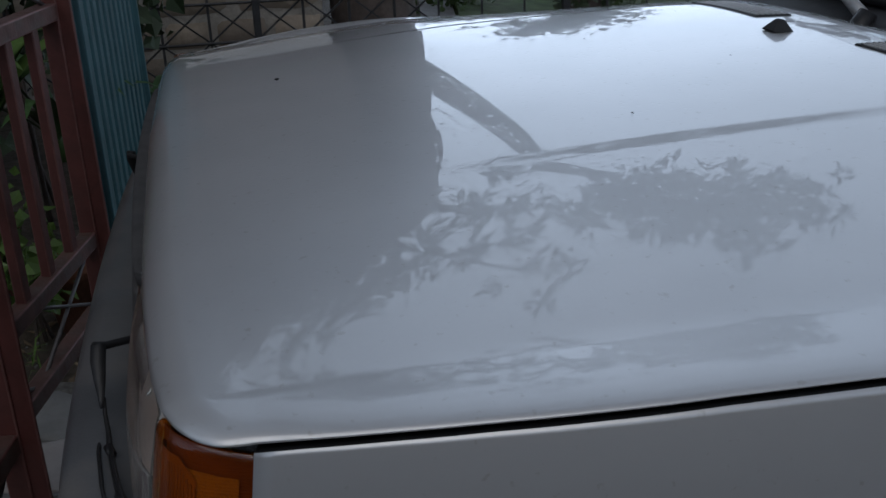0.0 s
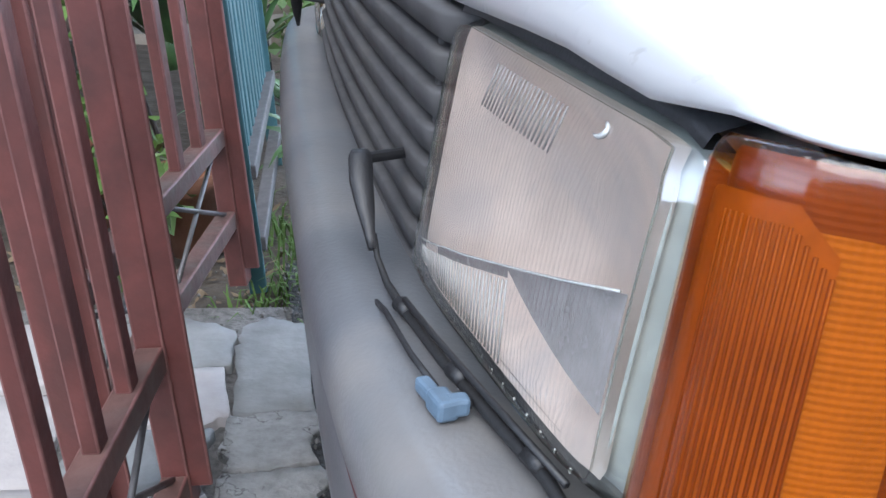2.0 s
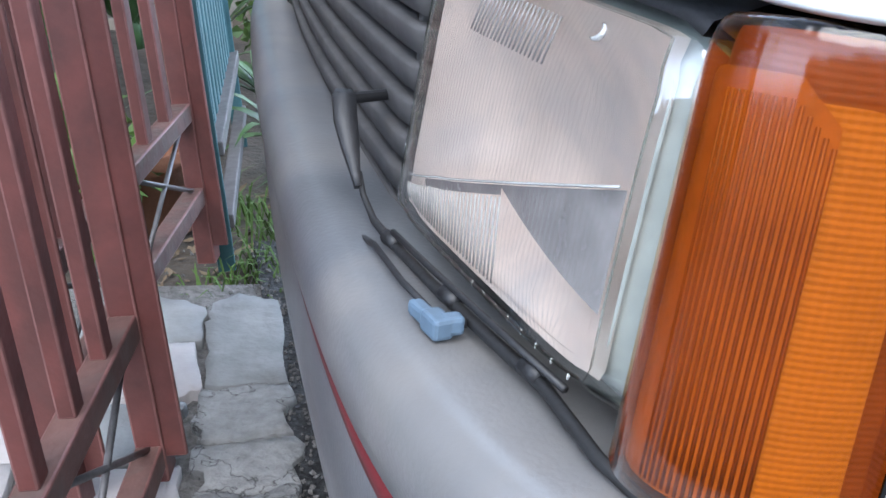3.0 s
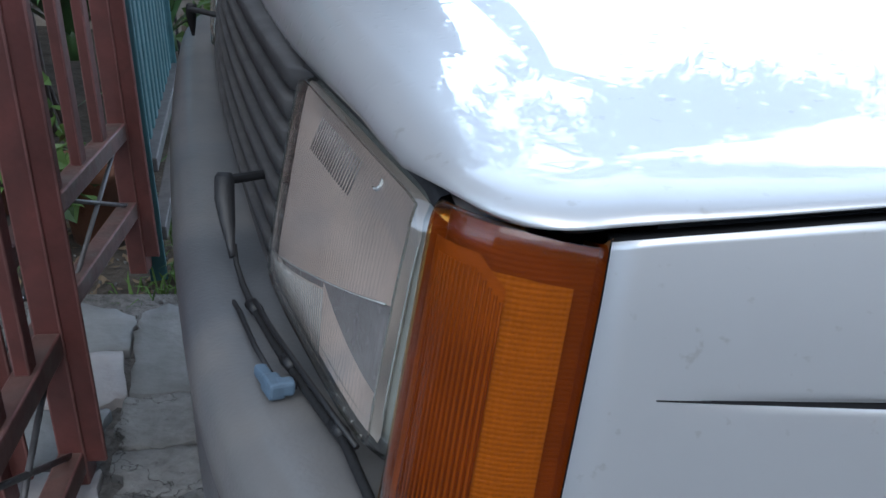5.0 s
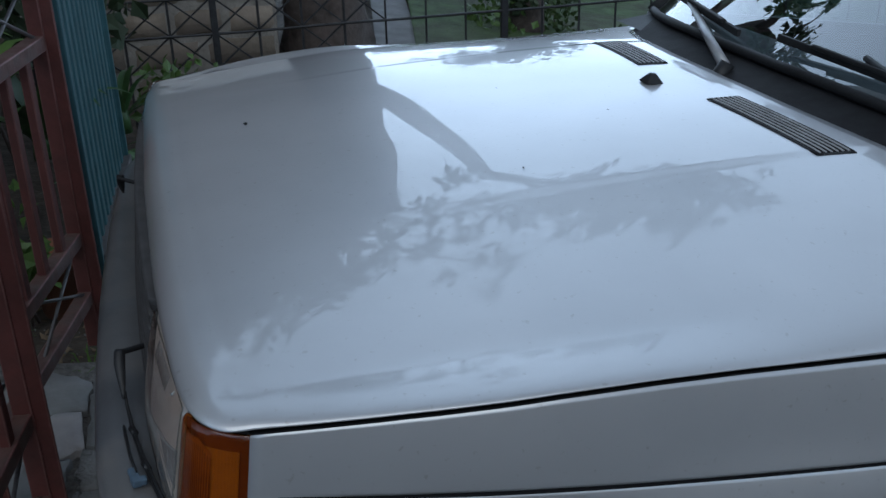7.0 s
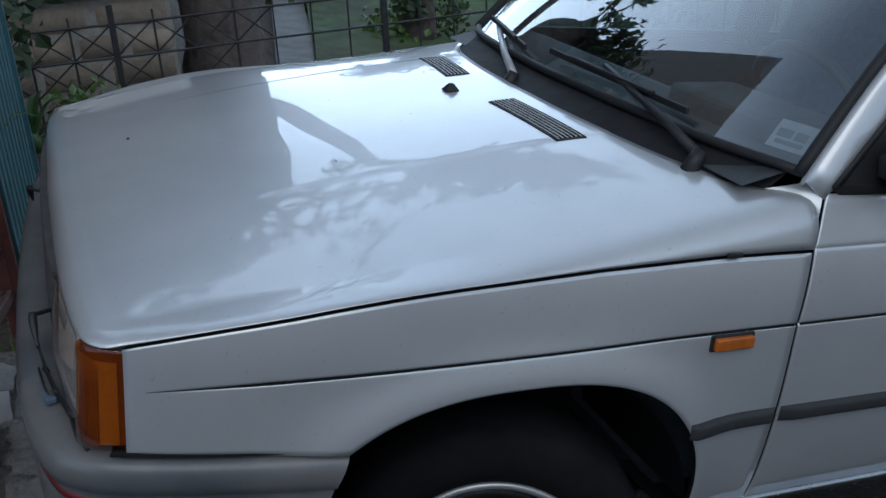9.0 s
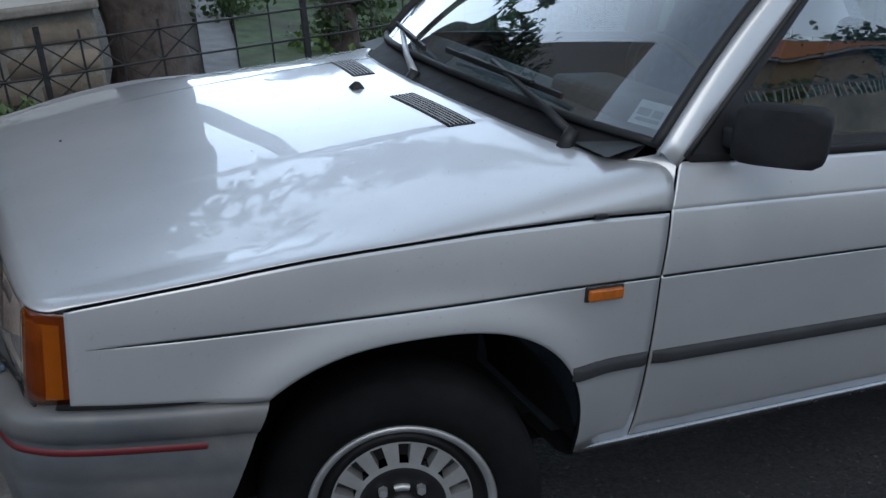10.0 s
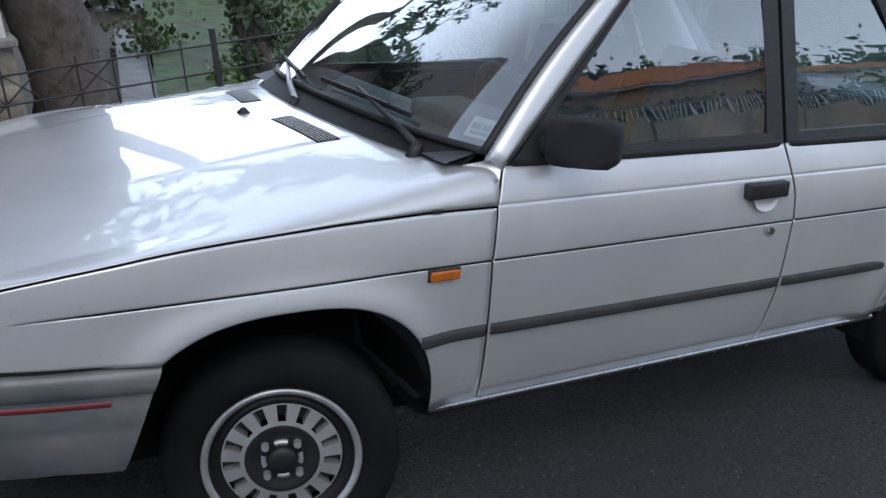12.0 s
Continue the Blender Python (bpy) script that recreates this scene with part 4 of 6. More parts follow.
def lamp_point(s, u, v, deep=0.0):
    """u: 0 inner to 1 outer; v: 0 foot to 1 top."""
    du, dv = 2 * u - 1, 2 * v - 1
    m = max(abs(du), abs(dv))
    if m > 1e-6:
        f = m * (abs(du) ** 14 + abs(dv) ** 14) ** (-1 / 14)
        u, v = 0.5 + du * f / 2, 0.5 + dv * f / 2
    a = [LAMP["ib"][k] + (LAMP["ob"][k] - LAMP["ib"][k]) * u for k in range(3)]
    b = [LAMP["it"][k] + (LAMP["ot"][k] - LAMP["it"][k]) * u for k in range(3)]
    p = [a[k] + (b[k] - a[k]) * v for k in range(3)]
    bulge = -0.012 * (1 - (2 * u - 1) ** 4) * (1 - (2 * v - 1) ** 4)
    return (p[0] + bulge + deep, s * p[1], p[2] - (0.012 * u if s > 0 else 0))


def headlamp(s):
    """Fluted glass face inside a sloping moulded skirt, over a silvered bowl."""
    def face(u, v, deep=0.0):
        return lamp_point(s, 0.02 + 0.925 * u, 0.07 + 0.905 * v, deep)
    lens = part("headlamp", grid([[face(u, v, 0.00045 * (k % 3 == 1) * min(1, 12 * min(u, 1 - u))) for v in lin(0, 1, 14)] for k, u in enumerate(lin(0, 1, 202))], flip=s < 0), M_LENS, car, "large clear fluted headlamp glass, slightly dusty")
    lens.visible_shadow = False
    n = 15
    loop = [(q, 0) for q in lin(0, 1, n)] + [(1, q) for q in lin(0, 1, n)][1:] + [(q, 1) for q in lin(1, 0, n)][1:] + [(0, q) for q in lin(1, 0, n)][1:]

    def ring(steps):
        """k: 0 along the face's edge, 1 along the outer edge."""
        rows = []
        for u, v in loop:
            fu, fv = 0.02 + 0.925 * u, 0.07 + 0.905 * v
            rows.append([lamp_point(s, fu + (u - fu) * k, fv + (v - fv) * k, d) for k, d in steps])
        return grid(rows, flip=s > 0)
    skirt = part("lens_skirt", ring(((-0.03, 0.0005), (0.04, -0.0016), (0.12, -0.0002), (0.5, 0.004), (0.92, 0.009), (1.03, 0.016))), M_SKIRT, lens, "clear moulded glass skirt with a bead")
    skirt.visible_shadow = False
    part("lens_rim", ring(((1.02, 0.014), (1.06, 0.015), (1.08, 0.022), (1.06, 0.045))), glass_rim, lens, "milky grey glass flange")
    part("lamp_housing", ring(((-0.3, 0.008), (0.2, 0.012), (0.9, 0.019), (1.0, 0.030))), M_HOUSING, lens, "pale grey lamp housing behind the skirt")
    part("reflector", grid([[face(u, v, 0.006 + 0.052 * (1 - abs(2 * u - 1) ** 2.4) * (1 - abs(2 * v - 1) ** 2.4)) for v in lin(0.0, 1.0, 18)] for u in lin(0.0, 1.0, 28)], flip=s < 0), M_REFLECT, lens, "pale silvered bowl")
    # the glass: a cross ridge, a smoky prism below it and fine flutes
    bm = bmesh.new()
    tube(bm, [face(u, 0.14 + 0.47 * u ** 1.15, 0.0006) for u in lin(0.03, 0.97, 14)], 0.0007, 6)
    part("cross_ridge", bm, glass_rim, lens, "bright moulded ridge")
    part("prism", grid([[face(u, v, 0.004) for v in lin(0.125 + 0.47 * u ** 1.15 - 0.98 * (u - 0.60), 0.13 + 0.47 * u ** 1.15, 4)] for u in lin(0.61, 0.97, 8)], flip=s < 0), M_SMOKY, lens, "smoky grey prism in the glass")
    part("prism", grid([[face(u, v, 0.004) for v in lin(0.095 + 0.47 * u ** 1.15, 0.13 + 0.47 * u ** 1.15, 3)] for u in lin(0.20, 0.61, 8)], flip=s < 0), M_SMOKY, lens)
    for k in range(52):
        u = 0.04 + 0.92 * k / 51
        for v0, v1 in ((0.80, 0.94), (0.05, 0.10 + 0.45 * u ** 1.15)):
            if (v0 > 0.5 and not 0.30 < u < 0.66) or (v0 < 0.5 and u > 0.62):
                continue
            bm = bmesh.new()
            tube(bm, [face(u, v0, 0.003), face(u, v1, 0.003)], 0.0005, 4)
            part("glass_flute", bm, M_SMOKY if v0 > 0.5 else glass_rim, lens)
    # beads moulded into the skirt along its foot
    for k in range(13):
        bm = bmesh.new()
        bmesh.ops.create_uvsphere(bm, u_segments=6, v_segments=4, radius=0.0009)
        bmesh.ops.transform(bm, matrix=Matrix.Translation(lamp_point(s, 0.20 + 0.055 * k, 0.030, 0.0035)) @ Matrix.Diagonal((1, 0.7, 1.9, 1)), verts=bm.verts)
        part("skirt_bead", bm, glass_rim, lens)
    bm = bmesh.new()
    tube(bm, [face(0.80 + 0.022 * math.cos(a), 0.945 + 0.022 * math.sin(a), -0.0002) for a in lin(-1.9, 1.2, 9)], [0.0004, 0.0008, 0.0011, 0.0013, 0.0013, 0.0012, 0.001, 0.0008, 0.0004], 6)
    part("moulded_mark", bm, glass_rim, lens, "small bright ring moulded in the glass")
    # dark rubber strip above the lamp
    part("lamp_seal", grid([[tuple(Vector(lamp_point(s, u, 1.0, d)) + Vector((0, 0, h))) for d, h in ((0.03, -0.002), (0.002, 0.001), (0.005, 0.006 + 0.004 * (1 - u)), (0.03, 0.014 + 0.006 * (1 - u)))] for u in lin(-0.02, 1.0, 16)], flip=s > 0), M_STRIP, car, "dark grey rubber strip above the headlamp")


M_SMOKY = material("smoky_grey_glass", (0.30, 0.29, 0.29), 0.25, vary=0.3, scale=60, coat=0.5)
M_HOUSING = material("grey_lamp_housing", (0.48, 0.49, 0.47), 0.5, vary=0.3, scale=40)
M_SKIRT = thin_glass("moulded_skirt_glass", (0.74, 0.77, 0.75), 0.08, 0.13, wave=('Z', 40.0), bump=0.02)
glass_rim = material("milky_lens_rim", (0.48, 0.49, 0.48), 0.16, vary=0.3, scale=30, coat=0.8, bump=0.1, bscale=120)


def indicator(s):
    plan = [(0.138, 0.670), (0.1335, 0.683), (0.135, 0.697), (0.142, 0.710), (0.154, 0.7205), (0.170, 0.7275), (0.1945, 0.7325)]

    def at(i, v, inset):
        """i: 0 beside the headlamp to 6 at the wing; v: 0 foot to 1 top; inset: towards the inside."""
        x = smooth(i, [(k, p[0]) for k, p in enumerate(plan)])
        y = smooth(i, [(k, p[1]) for k, p in enumerate(plan)])
        z0 = 0.597
        z1 = interp(i, [(0, 0.758), (0.5, 0.766), (1, 0.770), (2, 0.772), (3, 0.773), (4.5, 0.773), (6, 0.769)])
        lean = -0.010 * (1 - v) * (1 - i / 6)
        c = (0.190, 0.680)
        return (c[0] + (x + lean - c[0]) * (1 - inset), s * (c[1] + (y - c[1]) * (1 - inset)), z0 + (z1 - z0) * (0.5 + (v - 0.5) * (1 - inset * 0.5)) - (0.012 if s > 0 else 0))
    across = lin(0, 6, 19)
    rows = [[at(i, v, e) for v, e in ((0.0, 0.30), (0.0, 0.08), (0.025, 0.0), (0.2, 0), (0.4, 0), (0.6, 0), (0.8, 0), (0.90, 0.002), (0.94, 0.012), (0.972, 0.036), (0.992, 0.075), (1.0, 0.13), (1.0, 0.45))] for i in across]
    ind = part("indicator", grid(rows, flip=s < 0), M_AMBER, car, "amber wrap-round indicator lens")
    ind.visible_shadow = False
    # brown walls all round, a bright side chamber and a darker ribbed front one with a slanted upper corner
    part("indicator_wall", grid([[at(i, v, 0.16) for v in lin(0.01, 0.99, 10)] for i in across], flip=s < 0), M_AMBERDARK, ind, "brown-orange inner wall")
    part("indicator_back", grid([[at(i, v, 0.115) for v in lin(0.03, 0.865, 10)] for i in lin(2.9, 5.62, 9)], flip=s < 0), M_AMBERBACK, ind, "bright orange reflector")
    part("indicator_chamber", grid([[at(i, v, 0.088) for v in lin(0.02, 0.90 - 0.085 * max(0, i - 3.25), 10)] for i in lin(0.25, 4.15, 14)], flip=s < 0), M_AMBERDEEP, ind, "brown-orange inner prism")
    for q in range(15):
        i = 1.5 + 2.6 * q / 14
        bm = bmesh.new()
        tube(bm, [at(i, v, 0.084) for v in (0.03, 0.3, 0.6, 0.86 - 0.085 * max(0, i - 3.25))], 0.00055 + 0.0003 * q / 14, 5)
        part("indicator_rib", bm, M_AMBERDARK, ind)
    part("indicator_end", grid([[at(0, v, e) for v in lin(0.0, 0.985, 8)] for e in (0.02, 0.1, 0.4)], flip=s > 0), M_AMBERDARK, ind, "brown-orange end wall")
    part("indicator_end", grid([[at(6, v, e) for v in lin(0.0, 1.0, 6)] for e in (0.004, 0.1, 0.4)], flip=s > 0), M_AMBERDARK, ind, "brown-orange end wall")


M_AMBERDARK = ribbed(material("brown_amber_prism", (0.20, 0.085, 0.022), 0.4, vary=0.25, scale=40), (("Z", 120.0),), 0.1)
M_AMBERDEEP = material("deep_amber_prism", (0.33, 0.17, 0.045), 0.4, vary=0.25, scale=30, bump=0.1, bscale=200)
for s in (-1, 1):
    headlamp(s)
    indicator(s)

# grille
bm = bmesh.new()
box(bm, 0.150, 0.156, -0.38, 0.38, 0.55, 0.76)
grille = part("grille", bm, M_GAP, car, "dark grey slatted grille", smooth=False)
for k in range(8):
    z = 0.568 + 0.0235 * k
    rows = [[(0.108 + 0.010 * (1 - (y / 0.37) ** 2) * -1 + 1.6 * max(0, abs(y) - 0.362 - 0.2 * max(0, z - 0.58)) + dx, y, z + dz) for dx, dz in ((0.040, 0.0215), (0.003, 0.0207), (-0.0020, 0.0195), (-0.0030, 0.0175), (0.0005, 0.0035), (0.010, 0.0010), (0.035, -0.001))] for y in lin(-0.384 - 0.2 * max(0, z - 0.58), 0.384 + 0.2 * max(0, z - 0.58), 40)]
    part("slat", grid(rows), M_GRILLE, grille)
for y in (-0.368, 0.368):
    bm = bmesh.new()
    box(bm, 0.113, 0.15, y - 0.004, y + 0.004, 0.575, 0.745)
    soften(part("end_frame", bm, M_GRILLE, grille, smooth=False), 0.002)

# bumper
PLAN = [(0.512, 0.818), (0.42, 0.805), (0.30, 0.783), (0.22, 0.764), (0.165, 0.746), (0.125, 0.722), (0.095, 0.692), (0.076, 0.64), (0.062, 0.57), (0.053, 0.48), (0.046, 0.34), (0.042, 0.18), (0.040, 0.0)]


def bumper_path():
    pts = []
    full = [(x, -y) for x, y in PLAN] + [(x, y) for x, y in PLAN[-2::-1]]
    for i in range(len(full) - 1):
        p0, p1, p2, p3 = full[max(i - 1, 0)], full[i], full[i + 1], full[min(i + 2, len(full) - 1)]
        for k in range(4):
            t = k / 4
            pts.append(tuple(0.5 * (2 * p1[a] + (p2[a] - p0[a]) * t + (2 * p0[a] - 5 * p1[a] + 4 * p2[a] - p3[a]) * t * t + (3 * p1[a] - p0[a] - 3 * p2[a] + p3[a]) * t ** 3) for a in range(2)))
    pts.append(full[-1])
    return pts


def bumper_sweep(profile, a=0, b=None):
    pts = bumper_path()
    rows = []
    for i, p in enumerate(pts):
        q0, q1 = pts[max(i - 1, 0)], pts[min(i + 1, len(pts) - 1)]
        d = Vector((q1[0] - q0[0], q1[1] - q0[1], 0)).normalized()
        nrm = Vector((d.y, -d.x, 0))     # inward
        if nrm.dot(Vector((0.8 - p[0], -p[1], 0))) < 0:
            nrm = -nrm
        e = max(0, (abs(p[0]) - 0.30) / 0.21) if p[0] > 0.3 else 0
        skew = 0.02 * p[1] * max(0, 1 - (p[1] / 0.76) ** 4)
        rows.append([(p[0] + skew + nrm.x * o - e * max(0, (0.60 - z)) / 0.26 * 0.088, p[1] + nrm.y * o, z - 0.011) for o, z in profile])
    rows = rows[a:b]
    return grid(rows)


prof = [(0.11, 0.592), (0.06, 0.600), (0.024, 0.602), (0.010, 0.598), (0.003, 0.589), (0.0, 0.575), (0.002, 0.560), (0.006, 0.545), (0.0145, 0.539), (0.016, 0.517), (0.0145, 0.511), (0.015, 0.47), (0.018, 0.462), (0.017, 0.452), (0.022, 0.42), (0.032, 0.375), (0.048, 0.345), (0.10, 0.335)]
bumper = part("bumper", bumper_sweep(prof), M_BUMPER, car, "weathered grey plastic bumper with a thin red stripe")
sharp(bumper, 50)
npts = len(bumper_path())
part("red_stripe", bumper_sweep([(0.020, 0.5305), (0.0140, 0.528), (0.0134, 0.522), (0.0140, 0.516), (0.020, 0.5135)], 4, npts - 4), M_RED, bumper, "thin red line")
# near-black strips paint the shade in the gap above the bumper's ends
part("bumper_gap", bumper_sweep([(0.03, 0.595), (0.012, 0.607), (0.03, 0.612)], 0, 17), M_GAP, car)
part("bumper_gap", bumper_sweep([(0.03, 0.595), (0.012, 0.607), (0.03, 0.612)], npts - 17, None), M_GAP, car)
part("rear_bumper", grid([[(4.06 - 0.02 * abs(c) ** 4 * 3, 0.80 * c, z) for z in (0.60, 0.56, 0.48, 0.40, 0.36)] for c in lin(-1, 1, 20)]), M_BUMPER, car)

# headlamp wiper arm, loose cable and connector lying on the bumper
for s in (-1, 1):
    bm = bmesh.new()
    beam(bm, (0.115, s * 0.318, 0.650), (0.066, s * 0.350, 0.652), 0.0075)
    arm = soften(part("headlamp_wiper_arm", bm, M_BLACK, car, "black headlamp washer bracket", smooth=False), 0.003)
    bm = grid([[(x, s * y, z) for x in (xc - w, xc, xc + w)] for xc, w, y, z in ((0.072, 0.005, 0.348, 0.657), (0.072, 0.0072, 0.352, 0.655), (0.072, 0.0072, 0.362, 0.643), (0.074, 0.0055, 0.373, 0.629), (0.076, 0.003, 0.384, 0.616), (0.077, 0.002, 0.391, 0.609))], flip=s < 0)
    thick(part("bracket_blade", bm, M_BLACK, arm), 0.005, 0)
bm = bmesh.new()
tube(bm, [(0.0785, -0.384, 0.6160), (0.0800, -0.394, 0.6050), (0.0840, -0.412, 0.5955), (0.0880, -0.45, 0.5965), (0.0980, -0.51, 0.5975), (0.1100, -0.565, 0.5980), (0.1220, -0.615, 0.5980), (0.1270, -0.665, 0.5960), (0.1400, -0.705, 0.5930)], [0.002, 0.002, 0.0024, 0.0028, 0.003, 0.0032, 0.0032, 0.003, 0.0028], 8)
cable = part("loose_cable", bm, M_RUBBER, car, "loose black cable lying on the bumper")
for wire in ([(0.0780, -0.397, 0.5690), (0.0760, -0.415, 0.5870), (0.0780, -0.45, 0.5955), (0.0840, -0.50, 0.5955), (0.0900, -0.535, 0.5970)], [(0.0880, -0.45, 0.6030), (0.0960, -0.50, 0.6050), (0.1110, -0.57, 0.6055), (0.1250, -0.63, 0.6055)]):
    bm = bmesh.new()
    tube(bm, wire, 0.0019, 6)
    part("wire", bm, M_BLACK, cable)
for k, c in enumerate(((0.0880, -0.45, 0.5980), (0.1020, -0.53, 0.6000), (0.1200, -0.605, 0.6000))):
    bm = bmesh.new()
    tube(bm, [(c[0] - 0.002, c[1] + 0.006, c[2]), (c[0] + 0.002, c[1] - 0.006, c[2])], 0.0045, 8)
    part("cable_clip", bm, M_BLACK, cable)
bm = bmesh.new()
beam(bm, (0.0840, -0.530, 0.5965), (0.0880, -0.548, 0.5975), 0.008, 0.008)
beam(bm, (0.0880, -0.545, 0.5975), (0.0920, -0.561, 0.5975), 0.011, 0.011)
beam(bm, (0.0900, -0.556, 0.5985), (0.1020, -0.5545, 0.5985), 0.0095, 0.0095)
plug = soften(part("connector", bm, M_PLUG, cable, "pale blue plug", smooth=False), 0.0022)
bm = bmesh.new()
tube(bm, [(0.1015, -0.5545, 0.5985), (0.1032, -0.5543, 0.5985)], 0.0028, 8)
part("plug_socket", bm, M_BLACK, plug, "dark open end of the plug")

M_REPEATER = material("orange_lamp_plastic", (0.50, 0.13, 0.012), 0.3, vary=0.35, scale=40, coat=0.5)
# strip and side lamp on the wing
for s in (-1, 1):
    part("rubbing_strip", bar_on_side(s, 1.137, 1.335, 0.523, 0.554, 0.013, 16), M_STRIP, car, "dark grey rubber strip")
    bm = bmesh.new()
    box(bm, -0.040, 0.040, -0.014, 0.002, -0.0115, 0.0115, pose(1.199, s * (side(1.197, 0.70) + (0.0 if s < 0 else 0.012)), 0.706, 0, 0, 0))
    sm = soften(part("side_repeater", bm, M_REPEATER, car, "small amber side lamp", smooth=False), 0.003)
    bm = bmesh.new()
    box(bm, -0.045, 0.045, -0.005, 0.002, -0.0155, 0.0155, pose(1.199, s * (side(1.197, 0.70) + (0.0 if s < 0 else 0.003)), 0.706))
    soften(part("repeater_base", bm, M_BLACK, sm, smooth=False), 0.002)

# wheels


def lathe(profile, n=64):
    """Turned round the y axis: profile of (radius, y)."""
    return grid([[(r * math.cos(2 * math.pi * k / n), y, r * math.sin(2 * math.pi * k / n)) for r, y in profile] for k in range(n)] + [[(r, y, 0) for r, y in profile]])


def wheel(x, y, z, steer):
    w = part("wheel", lathe([(0.172, 0.09), (0.20, 0.086), (0.245, 0.082), (0.264, 0.070), (0.274, 0.055), (0.277, 0.0), (0.274, -0.055), (0.268, -0.066), (0.256, -0.077), (0.235, -0.086), (0.21, -0.087), (0.195, -0.083), (0.182, -0.072), (0.178, -0.06)]), M_TYRE, car, "black tyre on a slotted alloy wheel")
    w.matrix_local = pose(x, y, z, 0, 0, steer) @ Matrix.Diagonal((1.055, 1, 1.055, 1))
    a = part("rim", lathe([(0.176, -0.055), (0.1835, -0.074), (0.1815, -0.079), (0.176, -0.080), (0.171, -0.076), (0.1665, -0.070)]), M_ALLOY, w, "dull silver rim lip")
    part("rim_well", lathe([(0.1665, -0.070), (0.160, -0.045), (0.148, -0.035), (0.138, -0.040), (0.137, -0.052)]), M_ALLOYDARK, w, "black painted band")
    # slotted ring
    slots = 15
    bm = bmesh.new()
    rr = (0.138, 0.1345, 0.096, 0.086)
    for k in range(slots):
        for i0, i1, solid in ((0.0, 0.56, True), (0.56, 1.0, False)):
            for q in range(4):
                t0 = 2 * math.pi * (k + i0 + (i1 - i0) * q / 4) / slots
                t1 = 2 * math.pi * (k + i0 + (i1 - i0) * (q + 1) / 4) / slots
                for (ra, rb) in ((rr[0], rr[1]), (rr[1], rr[2]), (rr[2], rr[3])):
                    deep = (not solid) and ra == rr[1]
                    ys = -0.032 if deep else None
                    def pt(r, t, yy=None):
                        return bm.verts.new((r * math.cos(t), yy if yy is not None else -0.056 - 0.008 * (0.138 - r) / 0.052, r * math.sin(t)))
                    f = bm.faces.new((pt(ra, t0, ys), pt(rb, t0, ys), pt(rb, t1, ys), pt(ra, t1, ys)))
                    f.material_index = 1 if deep else 0
                    if deep:
                        for (tt, qq) in ((t0, 0), (t1, 3)):
                            if q == qq:
                                g = bm.faces.new((pt(ra, tt), pt(rb, tt), pt(rb, tt, -0.032), pt(ra, tt, -0.032)))
    part("slotted_ring", bm, [M_ALLOY, M_ALLOYDARK], w, "silver ring with dark slots", smooth=False)
    part("wheel_centre", lathe([(0.086, -0.064), (0.080, -0.066), (0.070, -0.062), (0.050, -0.058), (0.0005, -0.058)], 40), M_ALLOYDARK, w, "dark grey hub disc")
    part("hub_cap", lathe([(0.034, -0.058), (0.034, -0.072), (0.030, -0.078), (0.012, -0.080), (0.0005, -0.080)], 32), M_ALLOYDARK, w, "black centre cap")
    for k in range(4):
        t = radians(90 * k + 4)
        part("hub_ring", grid([[(r * math.cos(t + q), yy, r * math.sin(t + q)) for r, yy in ((0.037, -0.058), (0.037, -0.068), (0.048, -0.068), (0.048, -0.058))] for q in lin(-0.33, 0.33, 7)]), M_ALLOY, w)
    for k in range(4):
        t = radians(90 * k + 49)
        bm = bmesh.new()
        bmesh.ops.create_cone(bm, cap_ends=True, segments=6, radius1=0.010, radius2=0.009, depth=0.018)
        bmesh.ops.transform(bm, matrix=Matrix.Translation((0.052 * math.cos(t), -0.066, 0.052 * math.sin(t))) @ pose(0, 0, 0, 90), verts=bm.verts)
        part("wheel_bolt", bm, M_ALLOY, w, smooth=False)


wheel(0.825, -0.692, 0.265, STEER)
wheel(0.825, 0.692, 0.265, 180 + STEER)
wheel(3.26, -0.692, 0.288, 0)
wheel(3.26, 0.692, 0.288, 180)

wiper((1.236, -0.575, 0.972), (1.236, -0.20, 1.062), (1.258, -0.485, 1.034), (1.214, 0.01, 1.052), "black wiper resting on the windscreen")
# silver arm material stands in for the glint of sky on it
wiper((1.150, 0.055, 0.980), (1.262, 0.42, 1.052), (1.207, 0.126, 1.036), (1.268, 0.465, 1.052), "black wiper resting on the windscreen, arm silvered for its sky glint", M_ALLOY)


GRADE = math.tan(radians(SLOPE_DEG))


def ground_z(x):
    return -GRADE * (12 * math.tanh(x / 12))


# ---- ground ----
bm = grid([[(x, y, ground_z(x) - 0.035) for y in (-400, -60, -10, 0, 10, 60, 400)] for x in [-400, -120, -60] + lin(-30, 30, 61) + [60, 120, 400]], flip=True)
ground = tagged(mesh_object("ground", bm, M_SOIL, smooth=False), "damp brown soil with leaf litter", "ground", kind="structure")
bm = grid([[(x, y, ground_z(x)) for y in (-6.2, -3, -1, 1.02)] for x in lin(0.10, 26, 80)], flip=True)
road = tagged(thick(mesh_object("road", bm, M_ASPHALT, smooth=False), 0.03), "dark worn asphalt street on a slope", "road", kind="structure")
bm = grid([[(x, y, ground_z(x)) for y in (-6.2, -3, -0.63)] for x in lin(-26, 0.10, 80)], flip=True)
tagged(thick(mesh_object("road", bm, M_ASPHALT, smooth=False), 0.03), "dark worn asphalt street on a slope", "road", kind="structure")
bm = grid([[(x, y, ground_z(x) - 0.008) for y in (-0.63, 0.0, 0.82)] for x in lin(-3, 0.16, 12)], flip=True)
